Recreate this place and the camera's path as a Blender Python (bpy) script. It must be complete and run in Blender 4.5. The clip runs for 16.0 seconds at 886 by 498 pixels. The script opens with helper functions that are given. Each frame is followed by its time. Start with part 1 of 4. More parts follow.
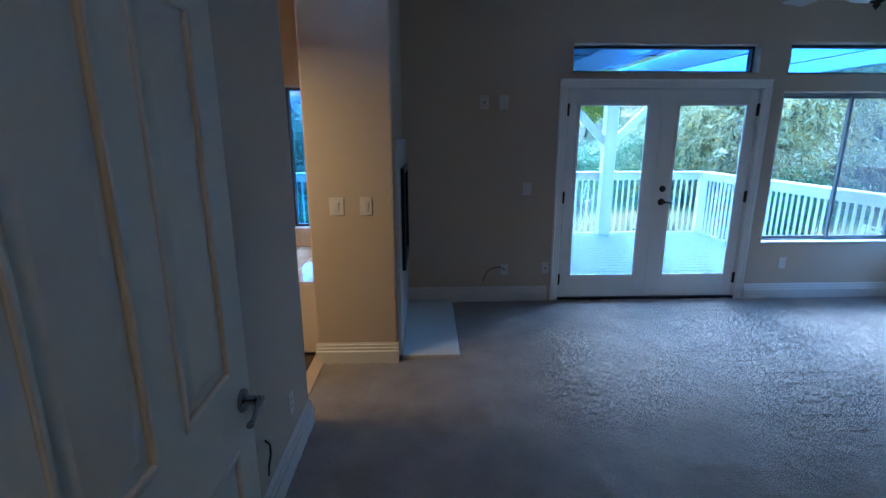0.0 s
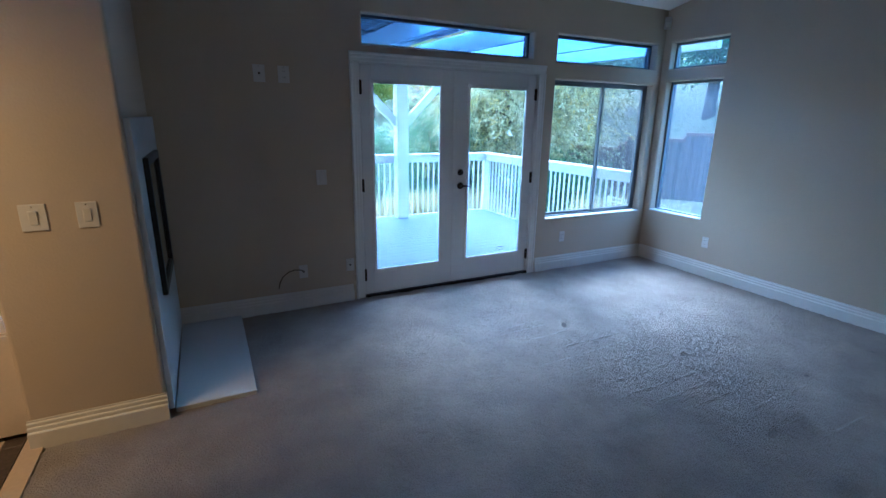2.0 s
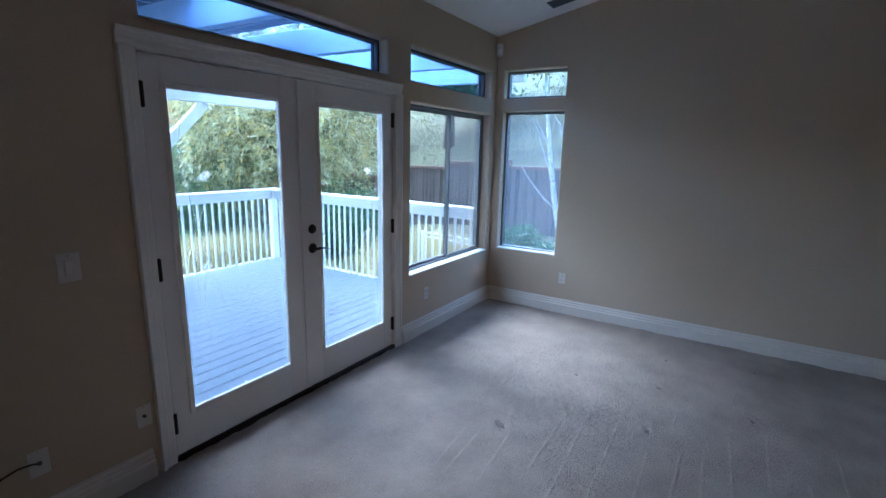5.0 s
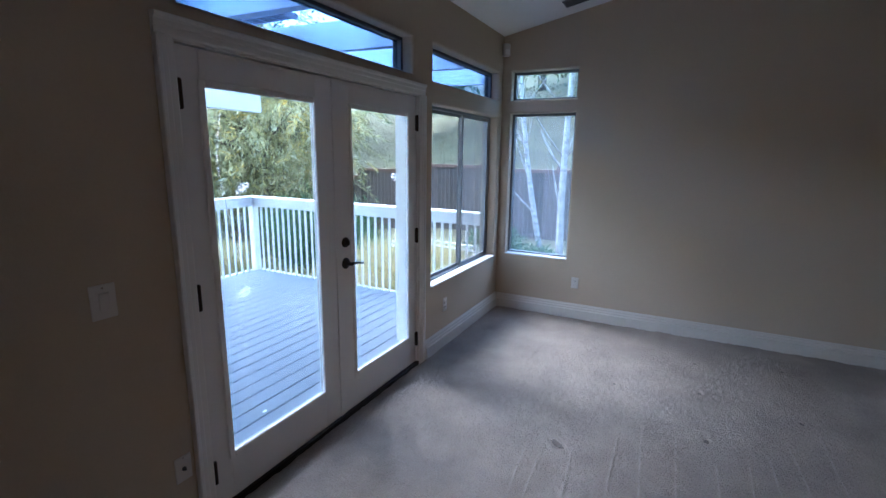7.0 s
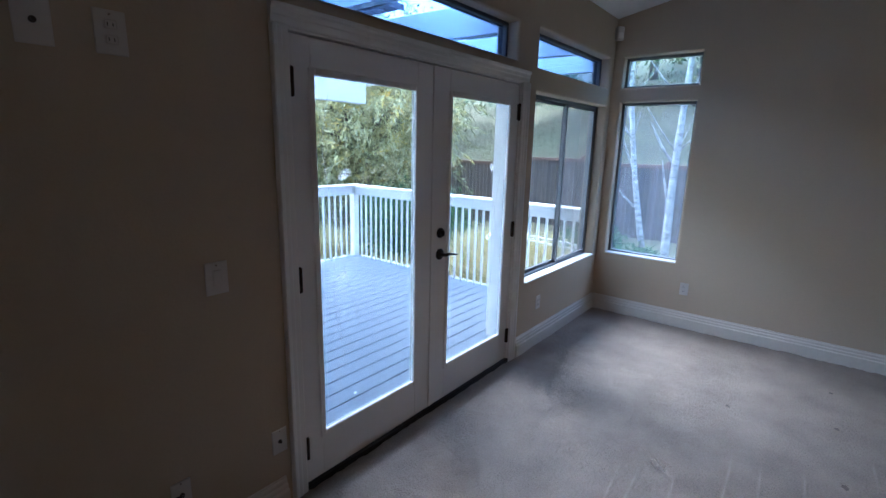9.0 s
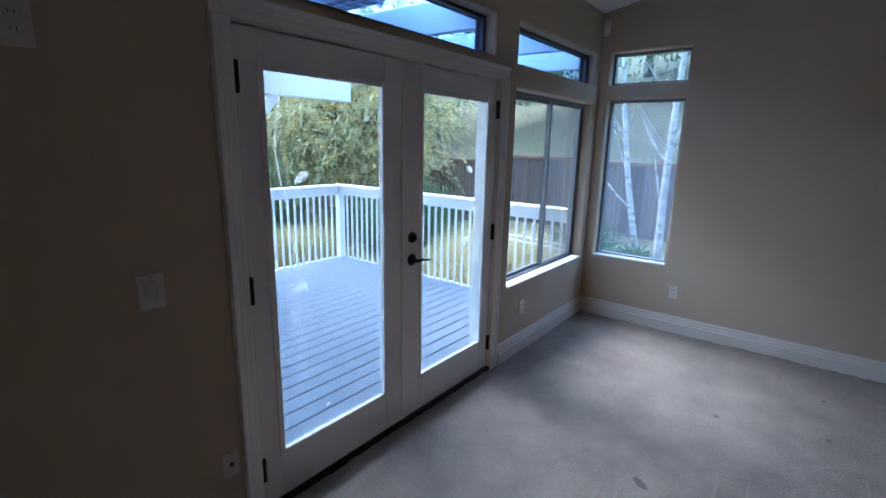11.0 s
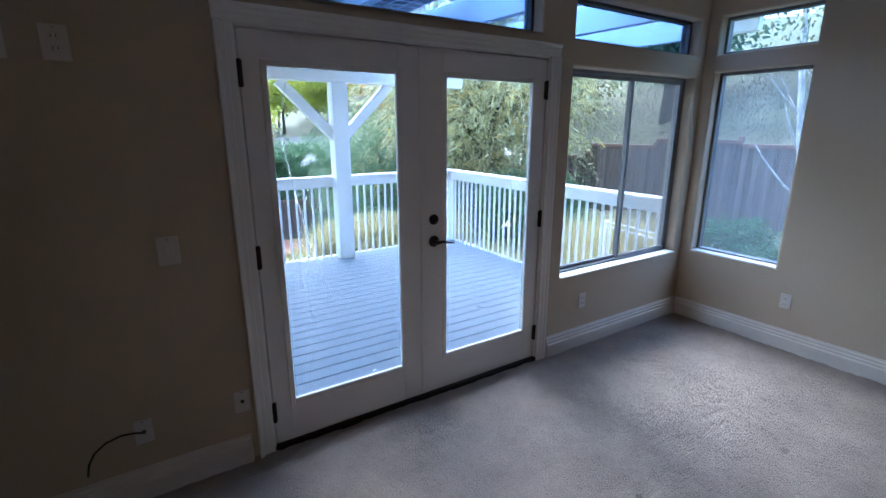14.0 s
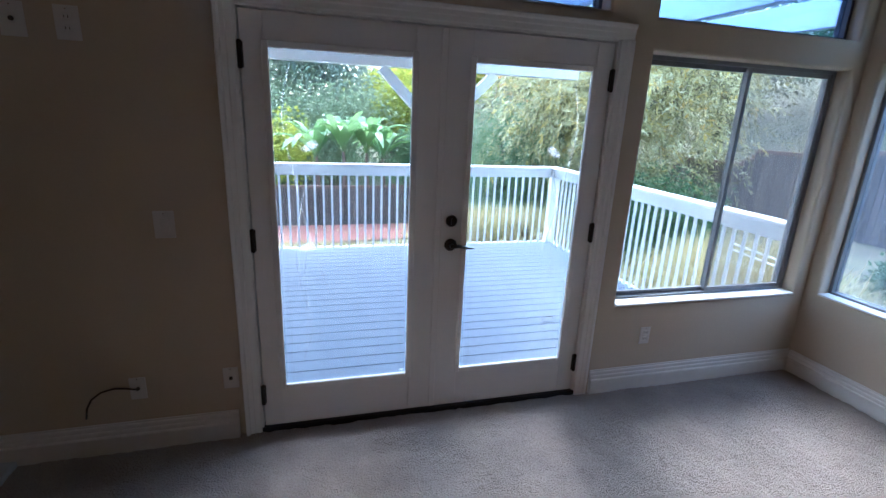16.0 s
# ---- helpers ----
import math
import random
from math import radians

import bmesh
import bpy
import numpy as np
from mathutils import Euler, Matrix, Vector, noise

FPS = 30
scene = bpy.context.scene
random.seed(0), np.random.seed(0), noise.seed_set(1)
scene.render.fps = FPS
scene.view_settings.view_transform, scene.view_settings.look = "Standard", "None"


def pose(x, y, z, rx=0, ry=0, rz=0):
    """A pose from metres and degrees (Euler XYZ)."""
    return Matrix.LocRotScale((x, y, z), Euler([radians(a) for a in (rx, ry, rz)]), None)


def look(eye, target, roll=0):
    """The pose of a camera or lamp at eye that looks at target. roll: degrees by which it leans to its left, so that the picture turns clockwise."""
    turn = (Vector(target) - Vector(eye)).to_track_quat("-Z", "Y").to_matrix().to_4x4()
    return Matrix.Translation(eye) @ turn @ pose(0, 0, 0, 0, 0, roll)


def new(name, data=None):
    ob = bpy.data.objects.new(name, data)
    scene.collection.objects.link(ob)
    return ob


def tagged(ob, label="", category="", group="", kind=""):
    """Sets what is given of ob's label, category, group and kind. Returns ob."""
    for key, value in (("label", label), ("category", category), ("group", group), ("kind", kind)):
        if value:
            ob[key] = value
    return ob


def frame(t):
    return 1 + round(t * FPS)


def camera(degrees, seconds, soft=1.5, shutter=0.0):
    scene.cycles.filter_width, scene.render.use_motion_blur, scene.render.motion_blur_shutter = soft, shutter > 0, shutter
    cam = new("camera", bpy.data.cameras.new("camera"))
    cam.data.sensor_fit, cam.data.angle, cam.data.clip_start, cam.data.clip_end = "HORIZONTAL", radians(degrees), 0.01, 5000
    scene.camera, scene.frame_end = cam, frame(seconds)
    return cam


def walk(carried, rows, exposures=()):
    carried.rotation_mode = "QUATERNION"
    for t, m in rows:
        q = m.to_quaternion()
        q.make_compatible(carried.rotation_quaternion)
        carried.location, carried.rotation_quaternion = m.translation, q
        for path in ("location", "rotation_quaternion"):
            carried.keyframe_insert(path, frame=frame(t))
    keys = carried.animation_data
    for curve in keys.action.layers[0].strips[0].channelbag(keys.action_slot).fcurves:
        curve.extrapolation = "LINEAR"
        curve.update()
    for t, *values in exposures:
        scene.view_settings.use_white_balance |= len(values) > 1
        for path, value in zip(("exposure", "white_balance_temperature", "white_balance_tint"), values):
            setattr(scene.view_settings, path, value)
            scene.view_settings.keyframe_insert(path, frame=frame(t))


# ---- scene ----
cam = camera(86.8, 16.0)
PATH = [
    (0, (-0.07, 0.021, 1.621), (-0.006, 1.964, 1.154), -0.1),
    (0.5, (-0.095, 0.063, 1.655), (0.246, 1.968, 1.148), 0.5),
    (1, (-0.088, 0.106, 1.658), (0.474, 1.952, 1.133), 1.0),
    (1.5, (-0.039, 0.295, 1.634), (0.721, 2.069, 1.108), 1.3),
    (2, (0.031, 0.544, 1.617), (0.9, 2.264, 1.081), 0.9),
    (2.5, (0.078, 0.811, 1.604), (1.068, 2.454, 1.04), 1.3),
    (3, (0.13, 1.096, 1.64), (1.302, 2.631, 1.121), 1.6),
    (3.5, (0.2, 1.413, 1.66), (1.52, 2.846, 1.205), 1.7),
    (4, (0.158, 1.687, 1.633), (1.597, 3.014, 1.225), 1.9),
    (4.5, (0.105, 1.955, 1.642), (1.68, 3.121, 1.243), 1.1),
    (4.7, (0.131, 2.057, 1.641), (1.742, 3.171, 1.236), 1.2),
    (6.8, (0.026, 2.794, 1.658), (1.801, 3.629, 1.265), 1.0),
    (7, (0.038, 2.794, 1.648), (1.785, 3.682, 1.249), 0.8),
    (7.5, (0.087, 2.806, 1.649), (1.759, 3.816, 1.219), 0.6),
    (8, (0.123, 2.805, 1.639), (1.729, 3.915, 1.203), 0.3),
    (8.5, (0.129, 2.819, 1.636), (1.672, 4.014, 1.198), 0.6),
    (9, (0.102, 2.862, 1.631), (1.634, 4.071, 1.195), 1.4),
    (9.5, (0.089, 2.893, 1.642), (1.658, 4.057, 1.213), 1.3),
    (11.8, (0.423, 2.716, 1.635), (1.886, 4.0, 1.177), 0.9),
    (12, (0.434, 2.661, 1.629), (1.861, 3.985, 1.17), 0.5),
    (12.5, (0.497, 2.517, 1.634), (1.848, 3.911, 1.152), 0.5),
    (13, (0.634, 2.464, 1.655), (1.901, 3.926, 1.148), 0.5),
    (13.5, (0.772, 2.43, 1.647), (1.925, 3.983, 1.138), 0.4),
    (14, (0.838, 2.294, 1.637), (1.887, 3.921, 1.133), 0.0),
    (14.5, (0.947, 2.13, 1.641), (1.903, 3.808, 1.124), 1.2),
    (15, (1.169, 2.06, 1.659), (2.017, 3.791, 1.126), 1.3),
    (15.5, (1.364, 2.087, 1.644), (2.025, 3.893, 1.098), 1.7),
    (16, (1.555, 2.264, 1.648), (2.077, 4.115, 1.1), 2.6),
]
EXPOSURES = [(0.0, 4.64, 3650, -3), (1.5, 4.66, 3800, -2), (4.5, 4.40, 4370, 2), (7.0, 4.28, 4740, 6), (12.5, 4.04, 4650, 4), (16.0, 4.36, 4870, 7)]
walk(cam, [(t, look(eye, target, roll)) for t, eye, target, roll in PATH], EXPOSURES)

# ---- world and lights ----
world = bpy.data.worlds.new("sky")
scene.world = world
world.use_nodes = True
wn = world.node_tree.nodes
sky = wn.new("ShaderNodeTexSky")
sky.sky_type, sky.sun_disc = "NISHITA", False
sky.sun_elevation, sky.sun_rotation = radians(47.9), radians(10.8)
sky.air_density, sky.dust_density, sky.ozone_density = 1.0, 3.0, 1.0
wn["Background"].inputs["Strength"].default_value = 0.15
world.node_tree.links.new(sky.outputs["Color"], wn["Background"].inputs["Color"])
sun = new("sun", bpy.data.lights.new("sun", "SUN"))
sun.data.energy, sun.data.angle, sun.data.color = 1.05, radians(165), (0.905, 0.948, 1.0)
sun.matrix_world = look((1.8, 9.40, 10.6), (0, 0, 0))


def area_lamp(name, eye, target, w, h, watts, colour):
    d = bpy.data.lights.new(name, "AREA")
    d.shape, d.size, d.size_y, d.energy, d.color = "RECTANGLE", w, h, watts, colour
    ob = new(name, d)
    ob.matrix_world = look(eye, target)
    return ob


# warm bathroom ceiling fixture, burning
area_lamp("bath_light", (-1.85, 2.45, 2.2), (-1.85, 2.46, 0), 1.1, 0.6, 1.75, (1.0, 0.50, 0.15))
# warm hall lamp behind the entry
area_lamp("hall_light", (0.1, -1.5, 2.9), (0.1, -1.4, 0), 0.4, 0.4, 0.55, (1.0, 0.56, 0.24))


# ---- materials ----
def mat(name, colour, rough=0.6, metal=0.0, var=0.12, scale=3.0, fine=60.0, bump=0.0, bump_scale=200.0, tint=None, island=0.0, stretch=(1, 1, 1), coat=0.0, detail=4.0):
    """Base colour broken by a coarse and a fine noise, optional bump, optional change from object to object."""
    m = bpy.data.materials.new(name)
    m.use_nodes = True
    n, l = m.node_tree.nodes, m.node_tree.links
    b = n["Principled BSDF"]
    b.inputs["Roughness"].default_value, b.inputs["Metallic"].default_value = rough, metal
    b.inputs["Coat Weight"].default_value = coat
    co = n.new("ShaderNodeTexCoord")
    mp = n.new("ShaderNodeMapping")
    mp.inputs["Scale"].default_value = stretch
    l.new(co.outputs["Object"], mp.inputs["Vector"])
    vec = mp.outputs["Vector"]
    if island:
        ri, sc3, va = n.new("ShaderNodeObjectInfo"), n.new("ShaderNodeMath"), n.new("ShaderNodeVectorMath")
        sc3.operation, sc3.inputs[1].default_value = "MULTIPLY", 61.0
        l.new(ri.outputs["Random"], sc3.inputs[0])
        l.new(vec, va.inputs[0])
        l.new(sc3.outputs[0], va.inputs[1])
        vec = va.outputs["Vector"]

    def nz(sc):
        t = n.new("ShaderNodeTexNoise")
        t.inputs["Scale"].default_value, t.inputs["Detail"].default_value = sc, detail
        l.new(vec, t.inputs["Vector"])
        return t.outputs["Fac"]

    a, f = nz(scale), nz(fine)
    add = n.new("ShaderNodeMath")
    add.operation = "MULTIPLY_ADD"
    add.inputs[1].default_value = 0.45
    l.new(f, add.inputs[0])
    half = n.new("ShaderNodeMath")
    half.operation = "MULTIPLY"
    half.inputs[1].default_value = 0.55
    l.new(a, half.inputs[0])
    l.new(half.outputs[0], add.inputs[2])
    out = add.outputs[0]
    if island:
        oi = n.new("ShaderNodeObjectInfo")
        mx = n.new("ShaderNodeMath")
        mx.operation = "MULTIPLY_ADD"
        mx.inputs[1].default_value = island
        l.new(oi.outputs["Random"], mx.inputs[0])
        l.new(out, mx.inputs[2])
        out = mx.outputs[0]
    ramp = n.new("ShaderNodeValToRGB")
    c = Vector(colour)
    t2 = Vector(tint) if tint else c * (1 + var)
    lo = c * (1 - var)
    ramp.color_ramp.elements[0].position, ramp.color_ramp.elements[1].position = 0.3, 0.7 + island
    ramp.color_ramp.elements[0].color = (*lo, 1)
    ramp.color_ramp.elements[1].color = (*t2, 1)
    l.new(out, ramp.inputs["Fac"])
    l.new(ramp.outputs["Color"], b.inputs["Base Color"])
    if bump:
        bp = n.new("ShaderNodeBump")
        bp.inputs["Strength"].default_value, bp.inputs["Distance"].default_value = 1.0, bump
        l.new(nz(bump_scale), bp.inputs["Height"])
        l.new(bp.outputs["Normal"], b.inputs["Normal"])
    return m


def glass_mat(name, tint=(0.630, 0.638, 0.630), gloss=1.0, haze=0.0):
    m = bpy.data.materials.new(name)
    m.use_nodes = True
    n, l = m.node_tree.nodes, m.node_tree.links
    n.remove(n["Principled BSDF"])
    tr, gl, lw, mx = n.new("ShaderNodeBsdfTransparent"), n.new("ShaderNodeBsdfGlossy"), n.new("ShaderNodeLayerWeight"), n.new("ShaderNodeMixShader")
    pw, ad, dust, dm = n.new("ShaderNodeMath"), n.new("ShaderNodeMath"), n.new("ShaderNodeBsdfTranslucent"), n.new("ShaderNodeMixShader")
    dm.inputs[0].default_value = haze
    dust.inputs["Color"].default_value = (0.7, 0.75, 0.85, 1)
    tr.inputs["Color"].default_value = (*tint, 1)
    gl.inputs["Roughness"].default_value = 0.02
    gl.inputs["Color"].default_value = (gloss, gloss, gloss, 1)
    pw.operation, ad.operation = "POWER", "MULTIPLY_ADD"
    pw.inputs[1].default_value = 5.0
    ad.inputs[1].default_value, ad.inputs[2].default_value = 0.5, 0.02
    l.new(lw.outputs["Facing"], pw.inputs[0])
    l.new(pw.outputs[0], ad.inputs[0])
    l.new(ad.outputs[0], mx.inputs[0])
    l.new(tr.outputs[0], dm.inputs[1])
    l.new(dust.outputs[0], dm.inputs[2])
    l.new(dm.outputs[0], mx.inputs[1])
    l.new(gl.outputs[0], mx.inputs[2])
    l.new(mx.outputs[0], n["Material Output"].inputs["Surface"])
    return m


def leaf_mat(name, colours, trans=0.5, sprays=0.0):
    """Leaves whose colour changes from leaf to leaf, and by the share sprays from one spray to the next."""
    m = bpy.data.materials.new(name)
    m.use_nodes = True
    n, l = m.node_tree.nodes, m.node_tree.links
    b = n["Principled BSDF"]
    b.inputs["Roughness"].default_value = 0.55
    g, ramp, tl, mx = n.new("ShaderNodeNewGeometry"), n.new("ShaderNodeValToRGB"), n.new("ShaderNodeBsdfTranslucent"), n.new("ShaderNodeMixShader")
    els = ramp.color_ramp.elements
    while len(els) < len(colours):
        els.new(0.5)
    for i, c in enumerate(colours):
        els[i].position, els[i].color = i / (len(colours) - 1), (*[min(1.5 * v, 0.6) for v in c], 1)
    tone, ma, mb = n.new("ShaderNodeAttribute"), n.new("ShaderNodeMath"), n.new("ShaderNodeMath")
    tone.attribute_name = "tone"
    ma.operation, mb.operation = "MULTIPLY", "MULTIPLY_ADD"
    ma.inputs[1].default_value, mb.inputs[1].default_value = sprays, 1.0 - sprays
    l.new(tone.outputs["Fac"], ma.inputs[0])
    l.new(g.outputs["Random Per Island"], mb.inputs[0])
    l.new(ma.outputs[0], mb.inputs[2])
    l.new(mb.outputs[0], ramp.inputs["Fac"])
    l.new(ramp.outputs["Color"], b.inputs["Base Color"])
    l.new(ramp.outputs["Color"], tl.inputs["Color"])
    mx.inputs[0].default_value = trans
    l.new(b.outputs[0], mx.inputs[1])
    l.new(tl.outputs[0], mx.inputs[2])
    l.new(mx.outputs[0], n["Material Output"].inputs["Surface"])
    return m


WALL = mat("wall_paint", (0.475, 0.39, 0.28), 0.8, var=0.03, scale=1.2, fine=90, bump=0.0012, bump_scale=90)
CEIL = mat("ceiling_paint", (0.74, 0.72, 0.70), 0.9, var=0.03, bump=0.002, bump_scale=70)
TRIM = mat("white_trim_paint", (0.72, 0.70, 0.66), 0.4, var=0.03, scale=4, fine=40)
BASEPAINT = mat("baseboard_paint", (0.63, 0.595, 0.535), 0.5, var=0.05, scale=3, fine=30)
DOORW = mat("white_door_paint", (0.70, 0.68, 0.65), 0.38, var=0.03, scale=3, fine=60)
CARPET = mat("carpet", (0.392, 0.332, 0.281), 0.98, var=0.26, scale=3.5, fine=130, bump=0.036, bump_scale=130, detail=7)
DENT_SHADE = mat("carpet_dent", (0.23, 0.195, 0.17), 1.0, var=0.2, scale=20, fine=200, bump=0.01, bump_scale=180)
BRONZE = mat("oil_rubbed_bronze", (0.03, 0.025, 0.022), 0.35, 0.8, var=0.2)
CHROME = mat("chrome", (0.6, 0.6, 0.6), 0.12, 1.0, var=0.02)
SMOKED = mat("smoked_chrome", (0.30, 0.29, 0.29), 0.07, 1.0, var=0.05)
DOORPAINT = mat("door_paint", (0.60, 0.545, 0.43), 0.55, var=0.03, scale=2, fine=40)
ALU = mat("grey_aluminium", (0.20, 0.20, 0.205), 0.45, 0.5, var=0.08, fine=30)
DARKALU = mat("dark_bronze_aluminium", (0.06, 0.058, 0.06), 0.45, 0.4, var=0.1)
PLATE = mat("switch_plate_plastic", (0.60, 0.57, 0.525), 0.35, var=0.02)
SLOT = mat("dark_slot", (0.03, 0.03, 0.03), 0.6)
GLASS = glass_mat("pane_glass")
SCREENGLASS = glass_mat("screened_glass", (0.495, 0.50, 0.49), 0.8, 0.012)
SUNGLASS = glass_mat("sun_screen_glass", (0.54, 0.57, 0.605), 0.8, 0.026)
HAZYGLASS = glass_mat("hazy_glass", (0.53, 0.58, 0.59), 0.8, 0.016)
BLUEGLASS = glass_mat("blue_tinted_glass", (0.35, 0.42, 0.55))
FROST = bpy.data.materials.new("etched_leaf")
FROST.use_nodes = True
fn, fl = FROST.node_tree.nodes, FROST.node_tree.links
fn.remove(fn["Principled BSDF"])
f_tl, f_tr, f_mx = fn.new("ShaderNodeBsdfTranslucent"), fn.new("ShaderNodeBsdfTransparent"), fn.new("ShaderNodeMixShader")
f_tl.inputs["Color"].default_value = (0.85, 0.88, 0.9, 1)
f_mx.inputs[0].default_value = 0.2
fl.new(f_tr.outputs[0], f_mx.inputs[1])
fl.new(f_tl.outputs[0], f_mx.inputs[2])
fl.new(f_mx.outputs[0], fn["Material Output"].inputs["Surface"])
DECK = mat("painted_deck", (0.14, 0.168, 0.215), 0.85, var=0.08, scale=2, fine=50, stretch=(0.6, 8, 1), island=0.25, bump=0.001, bump_scale=60)
WHITEWOOD = mat("white_painted_wood", (0.80, 0.80, 0.79), 0.5, var=0.05, scale=3, fine=30)
FENCE = mat("weathered_fence", (0.034, 0.026, 0.022), 0.85, var=0.6, tint=(0.20, 0.155, 0.13), scale=2.2, fine=14, stretch=(7, 7, 0.55), island=0.35, bump=0.006, bump_scale=30)
REDWOOD = mat("redwood_post", (0.19, 0.11, 0.075), 0.8, var=0.4, stretch=(6, 6, 0.8))
BARK = mat("bark", (0.10, 0.075, 0.06), 0.95, var=0.4, scale=6, fine=40, bump=0.02, bump_scale=30)
BIRCH = mat("birch_bark", (0.20, 0.19, 0.175), 0.85, var=0.95, tint=(0.80, 0.745, 0.66), scale=5, fine=17, stretch=(1, 1, 2.2), bump=0.004, bump_scale=30)
EUCABARK = mat("eucalyptus_bark", (0.40, 0.29, 0.21), 0.85, var=0.35, scale=2, fine=9, stretch=(2, 2, 0.4))
SOIL = mat("dry_ground", (0.115, 0.092, 0.052), 0.95, var=0.5, scale=0.8, fine=7, tint=(0.185, 0.17, 0.078), stretch=(1, 0.35, 1), bump=0.05, bump_scale=6, detail=8)
TUBTILE = mat("cream_glazed_tile", (0.55, 0.47, 0.37), 0.12, var=0.05, coat=0.4)
FLOORTILE = mat("stone_floor_tile", (0.45, 0.34, 0.22), 0.35, var=0.15, island=0.15)
GROUT = mat("grout", (0.28, 0.24, 0.2), 0.9)
MOSAIC = mat("dark_mosaic", (0.05, 0.035, 0.025), 0.3, var=0.6, scale=30, fine=60)
HEARTH = mat("white_hearth_stone", (0.52, 0.535, 0.535), 0.3, var=0.04, scale=3)
BLACK = mat("black_metal", (0.015, 0.015, 0.016), 0.4, 0.5)
FIREGLASS = mat("dark_fire_glass", (0.10, 0.10, 0.11), 0.08, var=0.1)
SOLAR = mat("solar_cell", (0.012, 0.02, 0.06), 0.2, var=0.3)
CABLE = mat("black_cable", (0.012, 0.012, 0.012), 0.5)
BOWL = mat("frosted_bowl", (0.75, 0.72, 0.66), 0.4, var=0.04)
BLADE = mat("fan_blade", (0.50, 0.45, 0.38), 0.5, var=0.1, stretch=(8, 1, 1))


# the two darkest willow colours put the shade of the crown's gaps into leaves
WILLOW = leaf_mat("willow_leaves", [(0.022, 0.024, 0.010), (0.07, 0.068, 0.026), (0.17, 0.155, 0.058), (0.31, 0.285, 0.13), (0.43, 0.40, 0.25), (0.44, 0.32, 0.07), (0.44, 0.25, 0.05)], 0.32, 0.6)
HEDGE = leaf_mat("hedge_leaves", [(0.08, 0.105, 0.055), (0.14, 0.175, 0.09), (0.20, 0.235, 0.125), (0.27, 0.29, 0.17)])
SHRUB = leaf_mat("shrub_leaves", [(0.03, 0.06, 0.025), (0.06, 0.11, 0.045), (0.11, 0.16, 0.075), (0.17, 0.20, 0.11)], 0.45, 0.5)
IVY = leaf_mat("bright_shrub_leaves", [(0.03, 0.065, 0.025), (0.055, 0.105, 0.04), (0.085, 0.13, 0.05)])
AUTUMN = leaf_mat("autumn_leaves", [(0.30, 0.12, 0.03), (0.34, 0.20, 0.05), (0.15, 0.14, 0.04), (0.38, 0.16, 0.06)])
YELLOW = leaf_mat("yellow_green_leaves", [(0.22, 0.24, 0.03), (0.32, 0.30, 0.04), (0.16, 0.20, 0.03)])
EUCA = leaf_mat("eucalyptus_leaves", [(0.10, 0.12, 0.085), (0.18, 0.21, 0.15), (0.27, 0.29, 0.21), (0.34, 0.35, 0.26)], 0.45, 0.5)
BANANA = leaf_mat("banana_leaf", [(0.12, 0.20, 0.07), (0.19, 0.28, 0.11), (0.27, 0.34, 0.15)], 0.4)
STRAW = leaf_mat("dry_grass", [(0.34, 0.27, 0.13), (0.42, 0.34, 0.18), (0.28, 0.24, 0.10), (0.22, 0.22, 0.08)], 0.3)
HILLGRASS = leaf_mat("hill_grass", [(0.05, 0.056, 0.024), (0.08, 0.08, 0.04), (0.13, 0.11, 0.065), (0.042, 0.06, 0.024)], 0.3)


# ---- mesh helpers ----
def part(name, bm, material, parent=None, label="", smooth=False):
    me = bpy.data.meshes.new(name)
    bmesh.ops.recalc_face_normals(bm, faces=bm.faces)
    bm.to_mesh(me)
    bm.free()
    me.materials.append(material)
    if smooth:
        for p in me.polygons:
            p.use_smooth = True
    ob = new(name, me)
    ob.parent = parent
    if label:
        tagged(ob, label)
    return ob


def thing(name, at=(0, 0, 0), rz=0.0, label="", category="", group="", kind=""):
    ob = new(name)
    ob.matrix_basis = pose(*at, 0, 0, rz)
    return tagged(ob, label, category, group, kind)


def box(x0, x1, y0, y1, z0, z1, bevel=0.0, seg=1, bm=None):
    b = bmesh.new()
    bmesh.ops.create_cube(b, size=1)
    bmesh.ops.transform(b, matrix=Matrix.LocRotScale(((x0 + x1) / 2, (y0 + y1) / 2, (z0 + z1) / 2), None, (x1 - x0, y1 - y0, z1 - z0)), verts=b.verts)
    if bevel:
        bmesh.ops.bevel(b, geom=b.edges[:], offset=bevel, segments=seg, affect="EDGES", profile=0.5)
    if bm is None:
        return b
    return join(bm, b)


def join(bm, b):
    me = bpy.data.meshes.new("tmp")
    b.to_mesh(me)
    b.free()
    bm.from_mesh(me)
    bpy.data.meshes.remove(me)
    return bm


def tube(points, radius, sides=8, radii=None, caps=True):
    """A tube along points; radii gives each ring its own."""
    bm = bmesh.new()
    pts = [Vector(p) for p in points]
    rings = []
    for i, p in enumerate(pts):
        d = (pts[min(i + 1, len(pts) - 1)] - pts[max(i - 1, 0)]).normalized()
        u = d.orthogonal().normalized() if i == 0 else (u0 - d * u0.dot(d)).normalized()
        u0 = u
        v = d.cross(u)
        r = radii[i] if radii else radius
        rings.append([bm.verts.new(p + (u * math.cos(a) + v * math.sin(a)) * r) for a in [2 * math.pi * k / sides for k in range(sides)]])
    for a, b in zip(rings, rings[1:]):
        for k in range(sides):
            bm.faces.new((a[k], a[(k + 1) % sides], b[(k + 1) % sides], b[k]))
    if caps:
        bm.faces.new(rings[0][::-1])
        bm.faces.new(rings[-1])
    return bm


